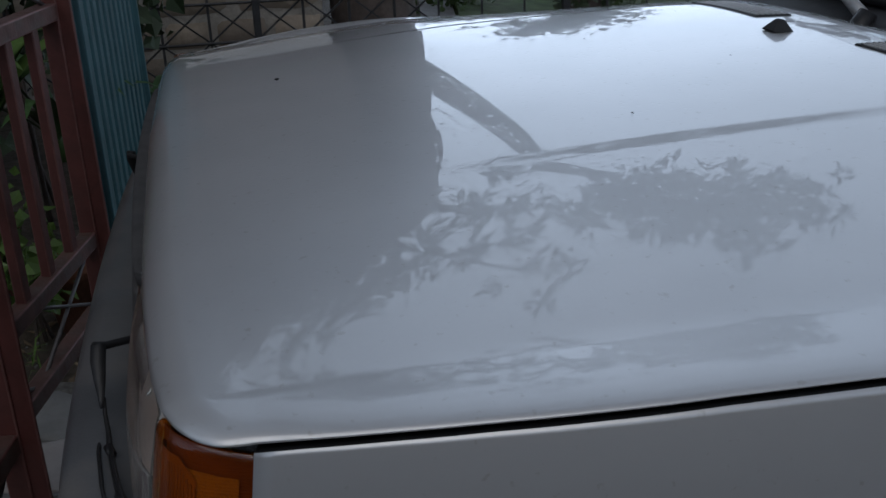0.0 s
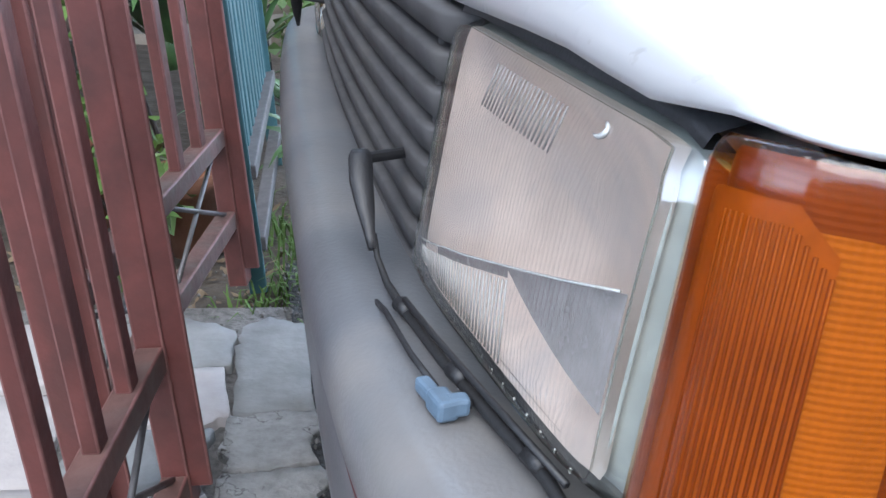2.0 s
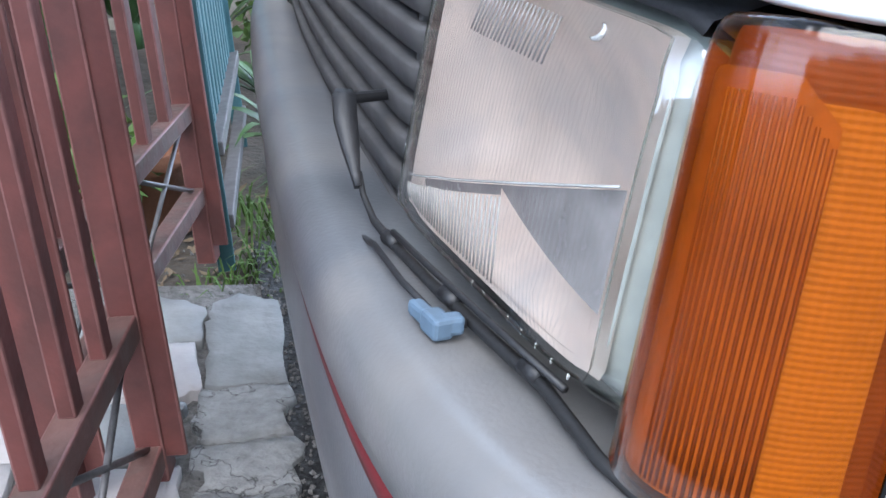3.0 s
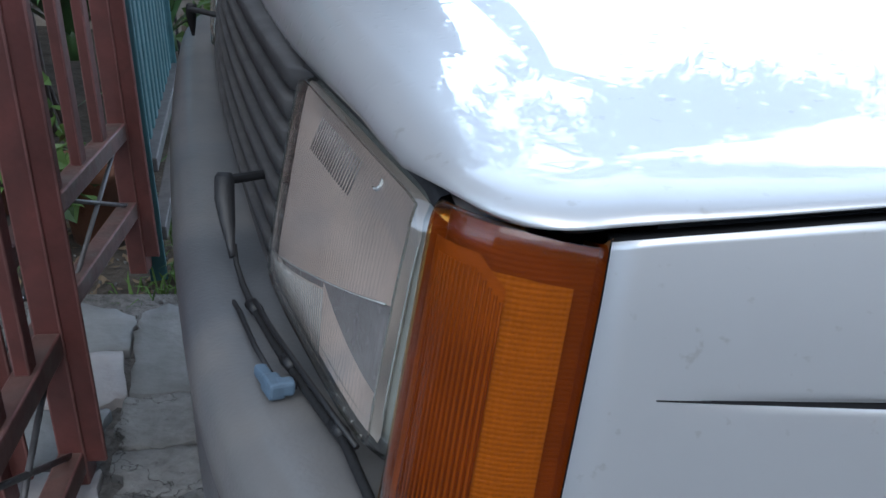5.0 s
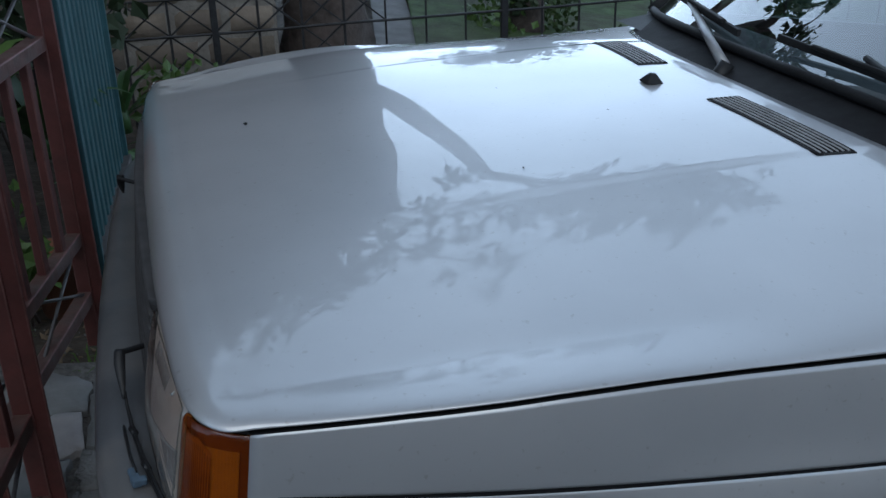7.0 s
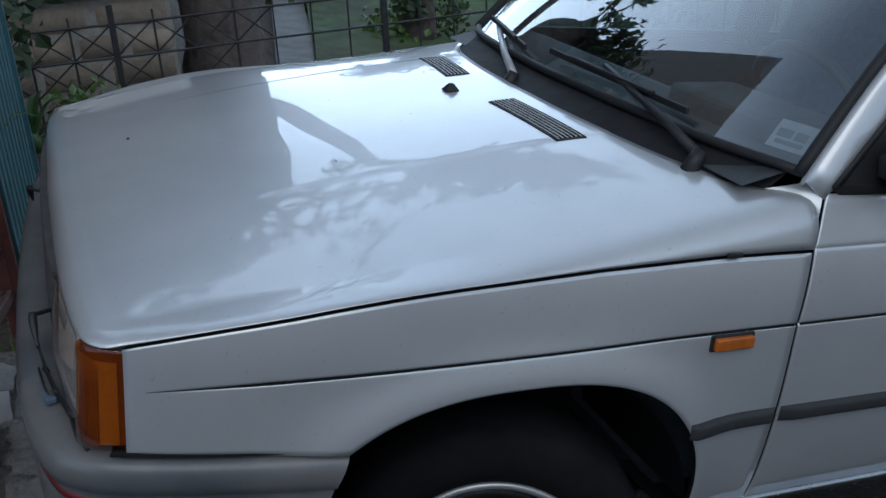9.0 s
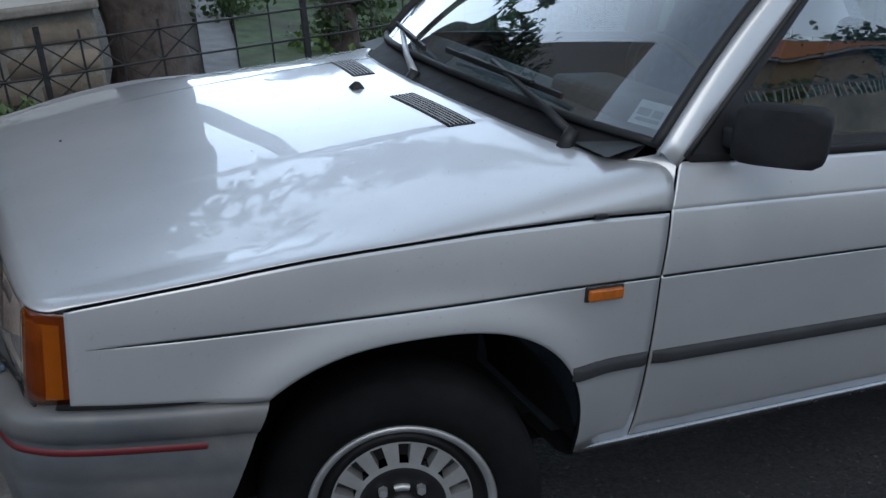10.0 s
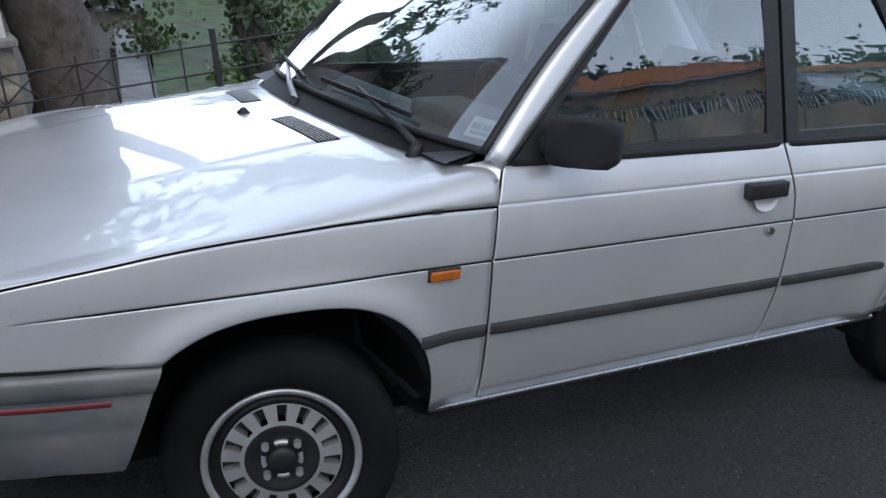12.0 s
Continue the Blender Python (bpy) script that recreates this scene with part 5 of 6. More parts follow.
pavement = tagged(thick(mesh_object("pavement", bm, M_GRAVEL, smooth=False), 0.03), "broken flagstones with gritty joints", "paving", kind="structure")
bm = grid([[(x + 0.45 * max(0, (y - 3.2)) * 0.5, y, ground_z(x) - 0.02 + 0.012 * noise.noise((x, y, 0)) + 0.05 * (y - 3) / 6) for y in lin(3.05, 13, 14)] for x in lin(1.55, 14, 22)], flip=True)
lawn = tagged(mesh_object("lawn", bm, M_LAWN), "bright green lawn behind the iron fence", "lawn", kind="structure")
bm = grid([[(x + 0.20 * (y - 3.1), y, ground_z(x) - 0.012) for y in lin(3.1, 9, 6)] for x in lin(1.30, 1.60, 3)], flip=True)
path = tagged(mesh_object("path", bm, M_PATH), "grey concrete garden path", "path", kind="structure")


def blob_outline(pts, rough, rnd, n=5):
    out = []
    for i, a in enumerate(pts):
        b = pts[(i + 1) % len(pts)]
        for k in range(n):
            f = k / n
            j = 0 if k == 0 else rough
            out.append((a[0] + (b[0] - a[0]) * f + rnd.uniform(-j, j), a[1] + (b[1] - a[1]) * f + rnd.uniform(-j, j)))
    return out


def flagstone(pts, mat, top, rnd, name="flagstone", rough=0.006):
    """A stone slab with a broken outline and an uneven, rounded upper face."""
    mx, my = sum(p[0] for p in pts) / len(pts), sum(p[1] for p in pts) / len(pts)
    pts = [(mx + (p[0] - mx) * 1.025, my + (p[1] - my) * 1.02) for p in pts]
    o = blob_outline(pts, rough, rnd)
    cx, cy = sum(p[0] for p in o) / len(o), sum(p[1] for p in o) / len(o)
    bm = bmesh.new()
    rings = []
    for k, h in ((1.0, -0.03), (1.0, -0.0015), (0.993, 0.0), (0.7, 0.0), (0.35, 0.0)):
        ring = []
        for p in o:
            x, y = cx + (p[0] - cx) * k, cy + (p[1] - cy) * k
            ring.append(bm.verts.new((x, y, ground_z(x) + top + h + (0.0035 * noise.noise((x * 14, y * 14, top * 90)) if h == 0 else 0))))
        rings.append(ring)
    n = len(o)
    for a, b in zip(rings, rings[1:]):
        for i in range(n):
            bm.faces.new((a[i], a[(i + 1) % n], b[(i + 1) % n], b[i]))
    bm.faces.new(rings[-1])
    return part(name, bm, mat, pavement)


rnd = random.Random(4)
flagstone([(-0.005, 0.415), (0.118, 0.41), (0.125, 0.70), (0.06, 0.735), (0.012, 0.70), (0.0, 0.60)], M_SLAB, 0.012, rnd)
flagstone([(-0.018, 0.262), (0.113, 0.268), (0.117, 0.404), (-0.010, 0.402)], M_SLABCRACK, 0.010, rnd, rough=0.013)
flagstone([(-0.022, 0.142), (0.112, 0.150), (0.114, 0.260), (-0.018, 0.254)], M_SLABCRACK, 0.008, rnd, rough=0.013)
flagstone([(-0.03, -0.06), (0.108, -0.05), (0.111, 0.142), (-0.025, 0.134)], M_SLABCRACK, 0.009, rnd, rough=0.013)
flagstone([(-0.045, -0.34), (0.105, -0.33), (0.108, -0.058), (-0.032, -0.068)], M_SLABCRACK, 0.007, rnd, rough=0.013)
flagstone([(-0.215, 0.395), (-0.055, 0.372), (-0.012, 0.41), (-0.022, 0.553), (-0.085, 0.538), (-0.20, 0.555)], M_SLABPALE, 0.011, rnd)
flagstone([(-0.20, 0.565), (-0.09, 0.548), (-0.012, 0.562), (-0.004, 0.69), (-0.10, 0.75), (-0.19, 0.72)], M_SLAB, 0.009, rnd)
flagstone([(-0.24, 0.20), (-0.06, 0.215), (-0.035, 0.36), (-0.06, 0.362), (-0.225, 0.382)], M_SLAB, 0.010, rnd)
flagstone([(-0.25, 0.02), (-0.05, 0.01), (-0.042, 0.20), (-0.062, 0.205), (-0.24, 0.19)], M_SLABPALE, 0.009, rnd)
flagstone([(-0.27, -0.20), (-0.06, -0.19), (-0.05, 0.0), (-0.26, 0.01)], M_SLAB, 0.008, rnd)
for i in range(6):
    for j in range(5):
        x0, y0 = -0.50 - 0.27 * i, -0.50 + 0.25 * j
        j4 = [rnd.uniform(-0.03, 0.03) for _ in range(8)]
        flagstone([(x0 + j4[0], y0 + j4[1]), (x0 + 0.24 + j4[2] * 0.3, y0 + j4[3]), (x0 + 0.24 + j4[4] * 0.3, y0 + 0.225 + j4[5] * 0.4), (x0 + j4[6], y0 + 0.225 + j4[7] * 0.4)], M_SLABPALE if rnd.random() < 0.3 else M_SLAB, rnd.uniform(0.006, 0.012), rnd)
# grit along the slabs' edge
verts, faces = [], []
for k in range(900):
    x = rnd.gauss(0.135, 0.022) if k % 3 else rnd.uniform(-1.0, 0.15)
    y = rnd.uniform(-0.6, 0.95) if k % 3 else rnd.uniform(0.55, 1.0)
    r = rnd.uniform(0.0015, 0.0055)
    c = Vector((x, y, ground_z(x) + 0.003))
    b = len(verts)
    q = Euler((rnd.uniform(0, 6), rnd.uniform(0, 6), 0)).to_matrix()
    for v in ((1, 0, 0), (-1, 0, 0), (0, 1, 0), (0, -1, 0), (0, 0, 0.7), (0, 0, -0.7)):
        verts.append(c + q @ (Vector(v) * r * rnd.uniform(0.7, 1.3)))
    for f in ((0, 2, 4), (2, 1, 4), (1, 3, 4), (3, 0, 4), (2, 0, 5), (1, 2, 5), (3, 1, 5), (0, 3, 5)):
        faces.append([b + i for i in f])
me = bpy.data.meshes.new("grit")
me.from_pydata(verts, [], faces)
me.materials.append(M_GRAVEL)
tagged(new("grit", me), "loose grit and small stones beside the slabs", "gravel", kind="stuff")

# ---- red gate ----


def gate_leaf(name, a, b, z_low, z_up, z_mid, z_top, bars, mat, label, xrods=True, stile=0.042, barw=0.028, start=True):
    """A gate leaf between two upright stiles: rails, upright bars, and thin crossed rods between the rails."""
    a, b = Vector((a[0], a[1], 0)), Vector((b[0], b[1], 0))
    g = thing(name, label, "gate", "gate leaves")
    d = (b - a).normalized()
    L = (b - a).length
    up = Vector((0, 0, 1))
    nrm = Vector((d.y, -d.x, 0))
    base = ground_z((a.x + b.x) / 2)

    def bar(nm, p, q, w, h, lab=""):
        bm = bmesh.new()
        beam(bm, p, q, w, h, nrm)
        o = part(nm, bm, [M_GATERAIL if nm == "rail" else mat, M_GATEEDGE], g, lab, smooth=False)
        soften(o, 0.003, 2).modifiers["edges"].material = 1
        return o
    ends = (a, b) if start else (b,)
    for p in ends:
        bar("stile", p + up * (base + 0.015), p + up * (base + z_top + 0.03), stile, 0.036)
        # angle-iron flange
        q = p + nrm * 0.020 - d * 0.012 * (1 if (p - a).length > 0.01 else -1)
        bar("stile_flange", q + up * (base + 0.05), q + up * (base + z_top + 0.02), 0.008, 0.05)
    for z, h in ((z_low, 0.034), (z_up, 0.034), (z_mid, 0.036), (z_top, 0.036)):
        bar("rail", a + d * stile * 0.5 + up * (base + z), b - d * stile * 0.5 + up * (base + z), 0.034, h)
    for k in range(bars):
        p = a + d * (L * (k + 1) / (bars + 1))
        bar("upright_bar", p + up * (base + z_up + 0.016), p + up * (base + z_mid - 0.016), barw, 0.020)
    if xrods:
        n = max(1, round(L / 0.34))
        for zl, zh in ((z_low, z_up), (z_mid, z_top)):
            for k in range(n):
                p, q = a + d * (L * k / n), a + d * (L * (k + 1) / n)
                for e, f in ((zl, zh), (zh, zl)):
                    bm = bmesh.new()
                    tube(bm, [p + up * (base + e), q + up * (base + f)], 0.0045, 6)
                    part("crossed_rod", bm, M_GATEROD, g, "thin grey rod")
    return g


M_GATEROD = material("dull_grey_rod", (0.16, 0.15, 0.15), 0.5, 0.4, vary=0.3, scale=40)
gate_leaf("gate_leaf", (-0.185, -0.50), (-0.064, 0.17), 0.055, 0.24, 0.82, 0.97, 5, M_GATE, "red-brown painted steel gate leaf standing open beside the car")
gate_leaf("gate_leaf", (-0.165, 0.14), (0.010, 0.862), 0.155, 0.315, 0.795, 0.95, 5, M_GATE, "red-brown painted steel gate leaf behind the first, paint worn")


def bar_fence(a, b, z0, z1, n, mat, label):
    f = thing("railing", label, "fence")
    a, b = Vector((*a, 0)), Vector((*b, 0))
    d = (b - a).normalized()
    nrm = Vector((d.y, -d.x, 0))
    base = ground_z(a.x)
    for k in range(n):
        p = a + (b - a) * (k / (n - 1))
        bm = bmesh.new()
        beam(bm, p + Vector((0, 0, base + z0)), p + Vector((0, 0, base + z1)), 0.040, 0.014, nrm)
        soften(part("slat", bm, mat, f, smooth=False), 0.003)
    for z in (z0 - 0.01, z0 - 0.16, z1 - 0.08):
        bm = bmesh.new()
        beam(bm, a + Vector((0, 0, base + z)) + nrm * 0.012, b + Vector((0, 0, base + z)) + nrm * 0.012, 0.03, 0.03, nrm)
        soften(part("rail", bm, M_GATEROD, f, smooth=False), 0.003)
    for p in (a, b):
        bm = bmesh.new()
        beam(bm, p + Vector((0, 0, base - 0.02)), p + Vector((0, 0, base + z1)), 0.035, 0.035)
        soften(part("post", bm, mat, f, smooth=False), 0.003)


bar_fence((0.040, 0.925), (0.105, 1.75), 0.24, 1.25, 12, M_TEAL, "teal painted upright-slat railing beyond the gate")

# ---- iron fence ----
fence = thing("iron_fence", "black wrought-iron fence with crossed bars and slim rails", "fence")
FY, ZU, ZL = 3.0, 0.515, 0.355
x, k = -1.04, 0


def iron(nm, p, q, w):
    bm = bmesh.new()
    beam(bm, p, q, w, w, (0, 1, 0))
    part(nm, bm, M_IRON, fence, smooth=False)


xs = []
while x < 6.4:
    post = k % 7 == 1
    zb = ground_z(x) - 0.03
    iron("post" if post else "upright_bar", (x, FY, zb), (x, FY, ZU + (0.09 if post else 0.05)), 0.030 if post else (0.011 if x < 1.3 else 0.008))
    xs.append(x)
    x += 0.195
    k += 1
for z in (ZU, ZL):
    bm = bmesh.new()
    tube(bm, [(x, FY - 0.008, z + 0.004 * noise.noise((x * 2, z, 0))) for x in lin(-1.1, 6.4, 40)], 0.0065, 6)
    part("rail", bm, M_IRON, fence)
for i in range(0, len(xs) - 1):
    if xs[i] > 1.25:
        continue
    for za, zb2 in ((ZU, ZL), (ZL, ZL - 0.16)):
        if i % 2 and za == ZL and xs[i] > 0.6:
            continue
        iron("cross_bar", (xs[i], FY, za), (xs[i + 1], FY, zb2), 0.0075)
        iron("cross_bar", (xs[i], FY + 0.009, zb2), (xs[i + 1], FY + 0.009, za), 0.0075)

# ---- house with its stone base ----
HX, HY = 0.865, 3.50
bm = bmesh.new()
box(bm, -9, HX - 0.01, HY + 0.02, 9, -0.3, 0.585)
wall = tagged(mesh_object("wall_stone", bm, M_MORTAR, smooth=False), "old stone block wall at the foot of the house", "wall", kind="structure")
rnd = random.Random(11)
z = -0.10
row = 0
while z < 0.57:
    h = min(rnd.uniform(0.15, 0.21), 0.578 - z)
    if h < 0.05:
        break
    x = HX
    while x > -2.4:
        w = rnd.uniform(0.22, 0.42)
        x0, x1 = x - w + 0.006, x - 0.006
        nx, nz = 6, 4
        rows = []
        for i in range(nx + 1):
            r = []
            for j in range(nz + 1):
                e = min(i, nx - i, j, nz - j)
                px_ = x0 + (x1 - x0) * i / nx
                pz_ = z + 0.005 + (h - 0.01) * j / nz
                r.append((px_, HY + (0.03 if e == 0 else 0.0) + 0.010 * noise.noise((px_ * 9, pz_ * 9, row)), pz_))
            rows.append(r)
        part("stone_block", grid(rows, flip=False), M_STONE, wall)
        x -= w
    z += h
    row += 1
bm = bmesh.new()
box(bm, -9, HX + 0.02, HY - 0.05, HY + 0.25, 0.585, 0.635)
soften(tagged(mesh_object("trim", bm, M_MORTAR, smooth=False), "grey stone ledge on the wall", "ledge", kind="structure"), 0.012)
bm = bmesh.new()
box(bm, -9, HX - 0.03, HY + 0.03, 9, 0.635, 1.0)
tagged(mesh_object("wall_house", bm, M_RENDER, smooth=False), "pale grey rendered house wall above the ledge", "wall", kind="structure")
# unseen upper wall, darker than the render only to tone the bonnet's reflection
bm = bmesh.new()
box(bm, -9, HX - 0.01, HY + 0.01, 9, 1.0, 3.55)
tagged(mesh_object("wall_upper", bm, M_PLASTER, smooth=False), "upper house wall out of view, browned to darken its bonnet reflection", "wall", kind="structure")
bm = bmesh.new()
box(bm, -9, -0.50, 3.30, 13.5, 3.552, 9.0)
tagged(mesh_object("wall_storey", bm, M_PLASTER, smooth=False), "brown upper storey of the house", "wall", kind="structure")

# ---- trees and shrubs ----


def leaf_mesh(places, size, rnd, fold=0.25, slim=0.42):
    """Many small folded leaves at the places given: (point, direction or None)."""
    verts, faces = [], []
    for p, dirn in places:
        q = Euler((rnd.uniform(0, 6.3), rnd.uniform(0, 6.3), rnd.uniform(0, 6.3))).to_matrix()
        s = size * rnd.uniform(0.6, 1.3)
        if dirn is not None:
            z = (dirn + Vector((rnd.gauss(0, 0.35), rnd.gauss(0, 0.35), rnd.gauss(0, 0.35)))).normalized()
            xx = z.cross(Vector((rnd.gauss(0, 1), rnd.gauss(0, 1), rnd.gauss(0, 1)))).normalized()
            q = Matrix((z, xx, z.cross(xx))).transposed()
        b = len(verts)
        for v in ((0, 0, 0), (0.45, slim, fold * 0.6), (1.0, 0, 0), (0.45, -slim, fold * 0.6), (0.5, 0, 0)):
            verts.append(p + q @ (Vector(v) * s))
        faces += [(b, b + 4, b + 1), (b + 4, b + 2, b + 1), (b, b + 3, b + 4), (b + 4, b + 3, b + 2)]
    me = bpy.data.meshes.new("leaves")
    me.from_pydata(verts, [], faces)
    return me


def tree(name, label, trunk, radii, branches, clumps, size, rnd, mat=M_LEAF, bark=M_BARK, slim=0.42):
    """trunk: points; branches: (points, radii); clumps: (centre, radius, leaves)."""
    t = thing(name, label, "tree")
    pts = []
    for i in range(len(trunk) - 1):
        a, b = Vector(trunk[i]), Vector(trunk[i + 1])
        for f in lin(0, 1, 6)[:-1]:
            pts.append((a + (b - a) * f, radii[i] + (radii[i + 1] - radii[i]) * f))
    pts.append((Vector(trunk[-1]), radii[-1]))
    bm = bmesh.new()
    tube(bm, [p for p, r in pts], [r for p, r in pts], 18)
    for v in bm.verts:
        c = min((p for p, r in pts), key=lambda p: (p - v.co).length)
        d = v.co - c
        v.co += d * (0.18 * noise.noise(v.co * 6) + 0.10 * noise.noise(v.co * 17))
    part("trunk", bm, bark, t)
    for bp, br in branches:
        bm = bmesh.new()
        tube(bm, bp, br, 8)
        part("branch", bm, bark, t)
    places = []
    for c, r, n in clumps:
        c = Vector(c)
        twigs = [Vector((rnd.gauss(0, 0.5), rnd.gauss(0, 0.5), rnd.gauss(0, 0.35))) * r for _ in range(max(4, n // 14))]
        for k in range(n):
            tw = rnd.choice(twigs)
            places.append((c + tw + Vector((rnd.gauss(0, 0.13), rnd.gauss(0, 0.13), rnd.gauss(0, 0.10))) * r, None))
    if places:
        me = leaf_mesh(places, size, rnd, 0.25, slim)
        me.materials.append(mat)
        o = new("crown", me)
        o.parent = t
    return t


rnd = random.Random(21)
gz = ground_z(1.25)
tree("tree", "old tree with a thick reddish trunk and low leafy branch",
     [(1.22, 4.05, gz - 0.1), (1.17, 4.02, 0.5), (1.08, 4.0, 1.1), (1.06, 4.0, 2.2), (1.07, 4.0, 3.15), (0.72, 4.2, 3.75), (0.0, 4.8, 4.6)], [0.27, 0.225, 0.26, 0.26, 0.26, 0.15, 0.06],
     [([(1.20, 3.95, 1.60), (1.42, 3.9, 1.98), (1.78, 3.9, 2.63), (1.97, 3.9, 3.05), (2.6, 3.85, 3.38), (3.4, 3.8, 3.6)], [0.10, 0.095, 0.08, 0.06, 0.04, 0.015]),
      ([(2.3, 3.85, 3.25), (2.9, 3.85, 3.8), (3.6, 3.9, 4.2), (4.2, 3.9, 4.35)], [0.03, 0.025, 0.016, 0.006]),
      ([(1.10, 3.95, 2.95), (1.32, 3.8, 3.2), (1.7, 3.75, 3.35), (2.3, 3.7, 3.5), (2.9, 3.6, 3.5)], [0.06, 0.04, 0.03, 0.018, 0.008]),
      ([(1.07, 3.95, 3.1), (1.3, 3.8, 3.7), (1.6, 3.75, 3.95), (2.05, 3.75, 4.3)], [0.035, 0.022, 0.014, 0.005]),
      ([(0.1, 4.6, 4.0), (-0.3, 5.0, 5.0), (-0.8, 5.2, 5.6)], [0.07, 0.05, 0.02])],
     [((2.75, 3.85, 3.55), 0.32, 420), ((3.2, 3.85, 3.75), 0.36, 520), ((3.65, 3.9, 3.95), 0.38, 520), ((4.2, 3.9, 4.2), 0.34, 420), ((3.7, 3.9, 4.35), 0.26, 200), ((3.0, 3.9, 4.1), 0.22, 130),
      ((2.35, 3.9, 3.6), 0.2, 90), ((1.75, 3.9, 2.95), 0.16, 60), ((0.85, 3.45, 3.45), 0.36, 380), ((1.12, 3.75, 3.2), 0.26, 110), ((0.5, 3.4, 3.55), 0.36, 320), ((0.1, 3.4, 3.6), 0.36, 300), ((-0.3, 3.4, 3.6), 0.36, 300), ((1.55, 3.75, 3.3), 0.24, 80), ((2.0, 3.7, 3.45), 0.30, 120), ((2.5, 3.65, 3.5), 0.30, 120), ((1.60, 3.75, 3.80), 0.28, 100), ((1.98, 3.75, 4.2), 0.30, 110), ((-0.6, 5.0, 4.8), 0.8, 600), ((-1.0, 5.2, 5.6), 0.8, 500)],
     0.13, rnd, M_LEAFDARK, slim=0.20)
gz = ground_z(3.0)
tree("tree", "small dark tree with a rounded leafy crown on the lawn",
     [(3.0, 5.6, gz - 0.1), (2.95, 5.6, 0.5), (2.85, 5.6, 1.1), (2.8, 5.6, 1.5)], [0.15, 0.12, 0.10, 0.05],
     [([(2.9, 5.6, 0.9), (2.6, 5.5, 1.3), (2.4, 5.4, 1.6)], [0.05, 0.035, 0.010])],
     [((2.55, 5.5, 1.35), 0.42, 800), ((3.0, 5.6, 1.30), 0.40, 700), ((2.98, 5.5, 0.05), 0.22, 260), ((2.96, 5.5, 0.35), 0.24, 320), ((2.94, 5.5, 0.65), 0.24, 320), ((2.9, 5.5, 0.92), 0.26, 320)], 0.075, rnd, M_LEAFDARK)


def shrub(label, clumps, size, rnd, mat, n=1.0, name="shrub"):
    t = thing(name, label, "shrub")
    for c, r, k in clumps:
        base = Vector((c[0], c[1], ground_z(c[0]) - 0.02))
        for q in range(3):
            tip = Vector(c) + Vector((rnd.gauss(0, 0.3), rnd.gauss(0, 0.3), rnd.gauss(0, 0.3))) * r
            bm = bmesh.new()
            tube(bm, [base + Vector((rnd.gauss(0, 0.02), rnd.gauss(0, 0.02), 0)), (base + tip) / 2 + Vector((rnd.gauss(0, 0.1), rnd.gauss(0, 0.1), 0)) * r, tip], [0.012 * r + 0.004, 0.008 * r + 0.003, 0.002], 5)
            part("stem", bm, M_BARK, t)
    places = []
    for c, r, k in clumps:
        for q in range(int(k * n)):
            v = Vector((rnd.gauss(0, 0.45), rnd.gauss(0, 0.45), rnd.gauss(0, 0.42)))
            places.append((Vector(c) + v * r, None))
    me = leaf_mesh(places, size, rnd)
    me.materials.append(mat)
    o = new("foliage", me)
    o.parent = t
    return t


rnd = random.Random(5)
# hedge that closes the garden
for k in range(9):
    x = -3 + 2.6 * k
    shrub("dense dark green hedge shrub closing the garden", [((x, 13.0 + rnd.uniform(-0.5, 0.5), ground_z(x) + 0.45), 0.9, 900), ((x + 1.2, 12.7, ground_z(x) + 0.4), 0.8, 700)], 0.16, rnd, M_LEAFDARK, name="hedge_shrub")
for x, y, h, r, m in ((2.5, 7.4, 0.2, 0.4, M_LEAF), (4.2, 7.8, 0.3, 0.5, M_LEAF), (5.4, 6.0, 0.3, 0.5, M_LEAF)):
    shrub("low green garden shrub on the lawn", [((x, y, ground_z(x) + h), r, 420)], 0.07, rnd, m)
for k in range(16):
    x, y = rnd.uniform(1.9, 6.5), rnd.uniform(3.9, 8.5)
    x += 0.2 * (y - 3.1)
    shrub("low leafy plant growing in the garden grass", [((x, y, ground_z(x) + rnd.uniform(0.06, 0.16)), rnd.uniform(0.14, 0.30), 150)], 0.06, rnd, (M_LEAF, M_LEAFPALE)[k % 2], name="garden_plant")
shrub("small bright green bush at the foot of the stone wall", [((0.30, 2.72, 0.16), 0.16, 260)], 0.05, rnd, M_LEAFPALE)
shrub("leafy creeper hanging over the railing", [((-0.05, 2.2, 0.75), 0.30, 420), ((-0.25, 1.9, 1.0), 0.35, 420), ((-0.5, 2.3, 0.7), 0.4, 420)], 0.07, rnd, M_LEAFDARK)
shrub("yellow-green leafy plants behind the gate", [((-0.30, 1.25, 0.22), 0.16, 220), ((-0.16, 1.05, 0.18), 0.10, 120), ((-0.55, 1.3, 0.45), 0.3, 300)], 0.045, rnd, M_LEAFPALE)
# the upper clumps are added, unseen, to keep sky off nose and gate
shrub("dense dark hedge behind the gate, raised out of view to shade the nose", [((-1.0, 1.9, 0.6), 0.55, 900), ((-1.4, 1.2, 0.7), 0.55, 800), ((-1.6, 0.4, 0.7), 0.55, 700), ((-0.9, 2.6, 0.9), 0.6, 800), ((-1.7, -0.4, 0.7), 0.5, 600),
       ((-1.7, 1.6, 1.5), 0.7, 900), ((-1.9, 0.7, 1.5), 0.7, 900), ((-1.9, -0.2, 1.4), 0.65, 800), ((-1.5, 2.6, 1.7), 0.7, 900), ((-2.1, 1.2, 2.2), 0.7, 800), ((-2.1, 0.2, 2.1), 0.7, 800)], 0.09, rnd, M_LEAFDARK)


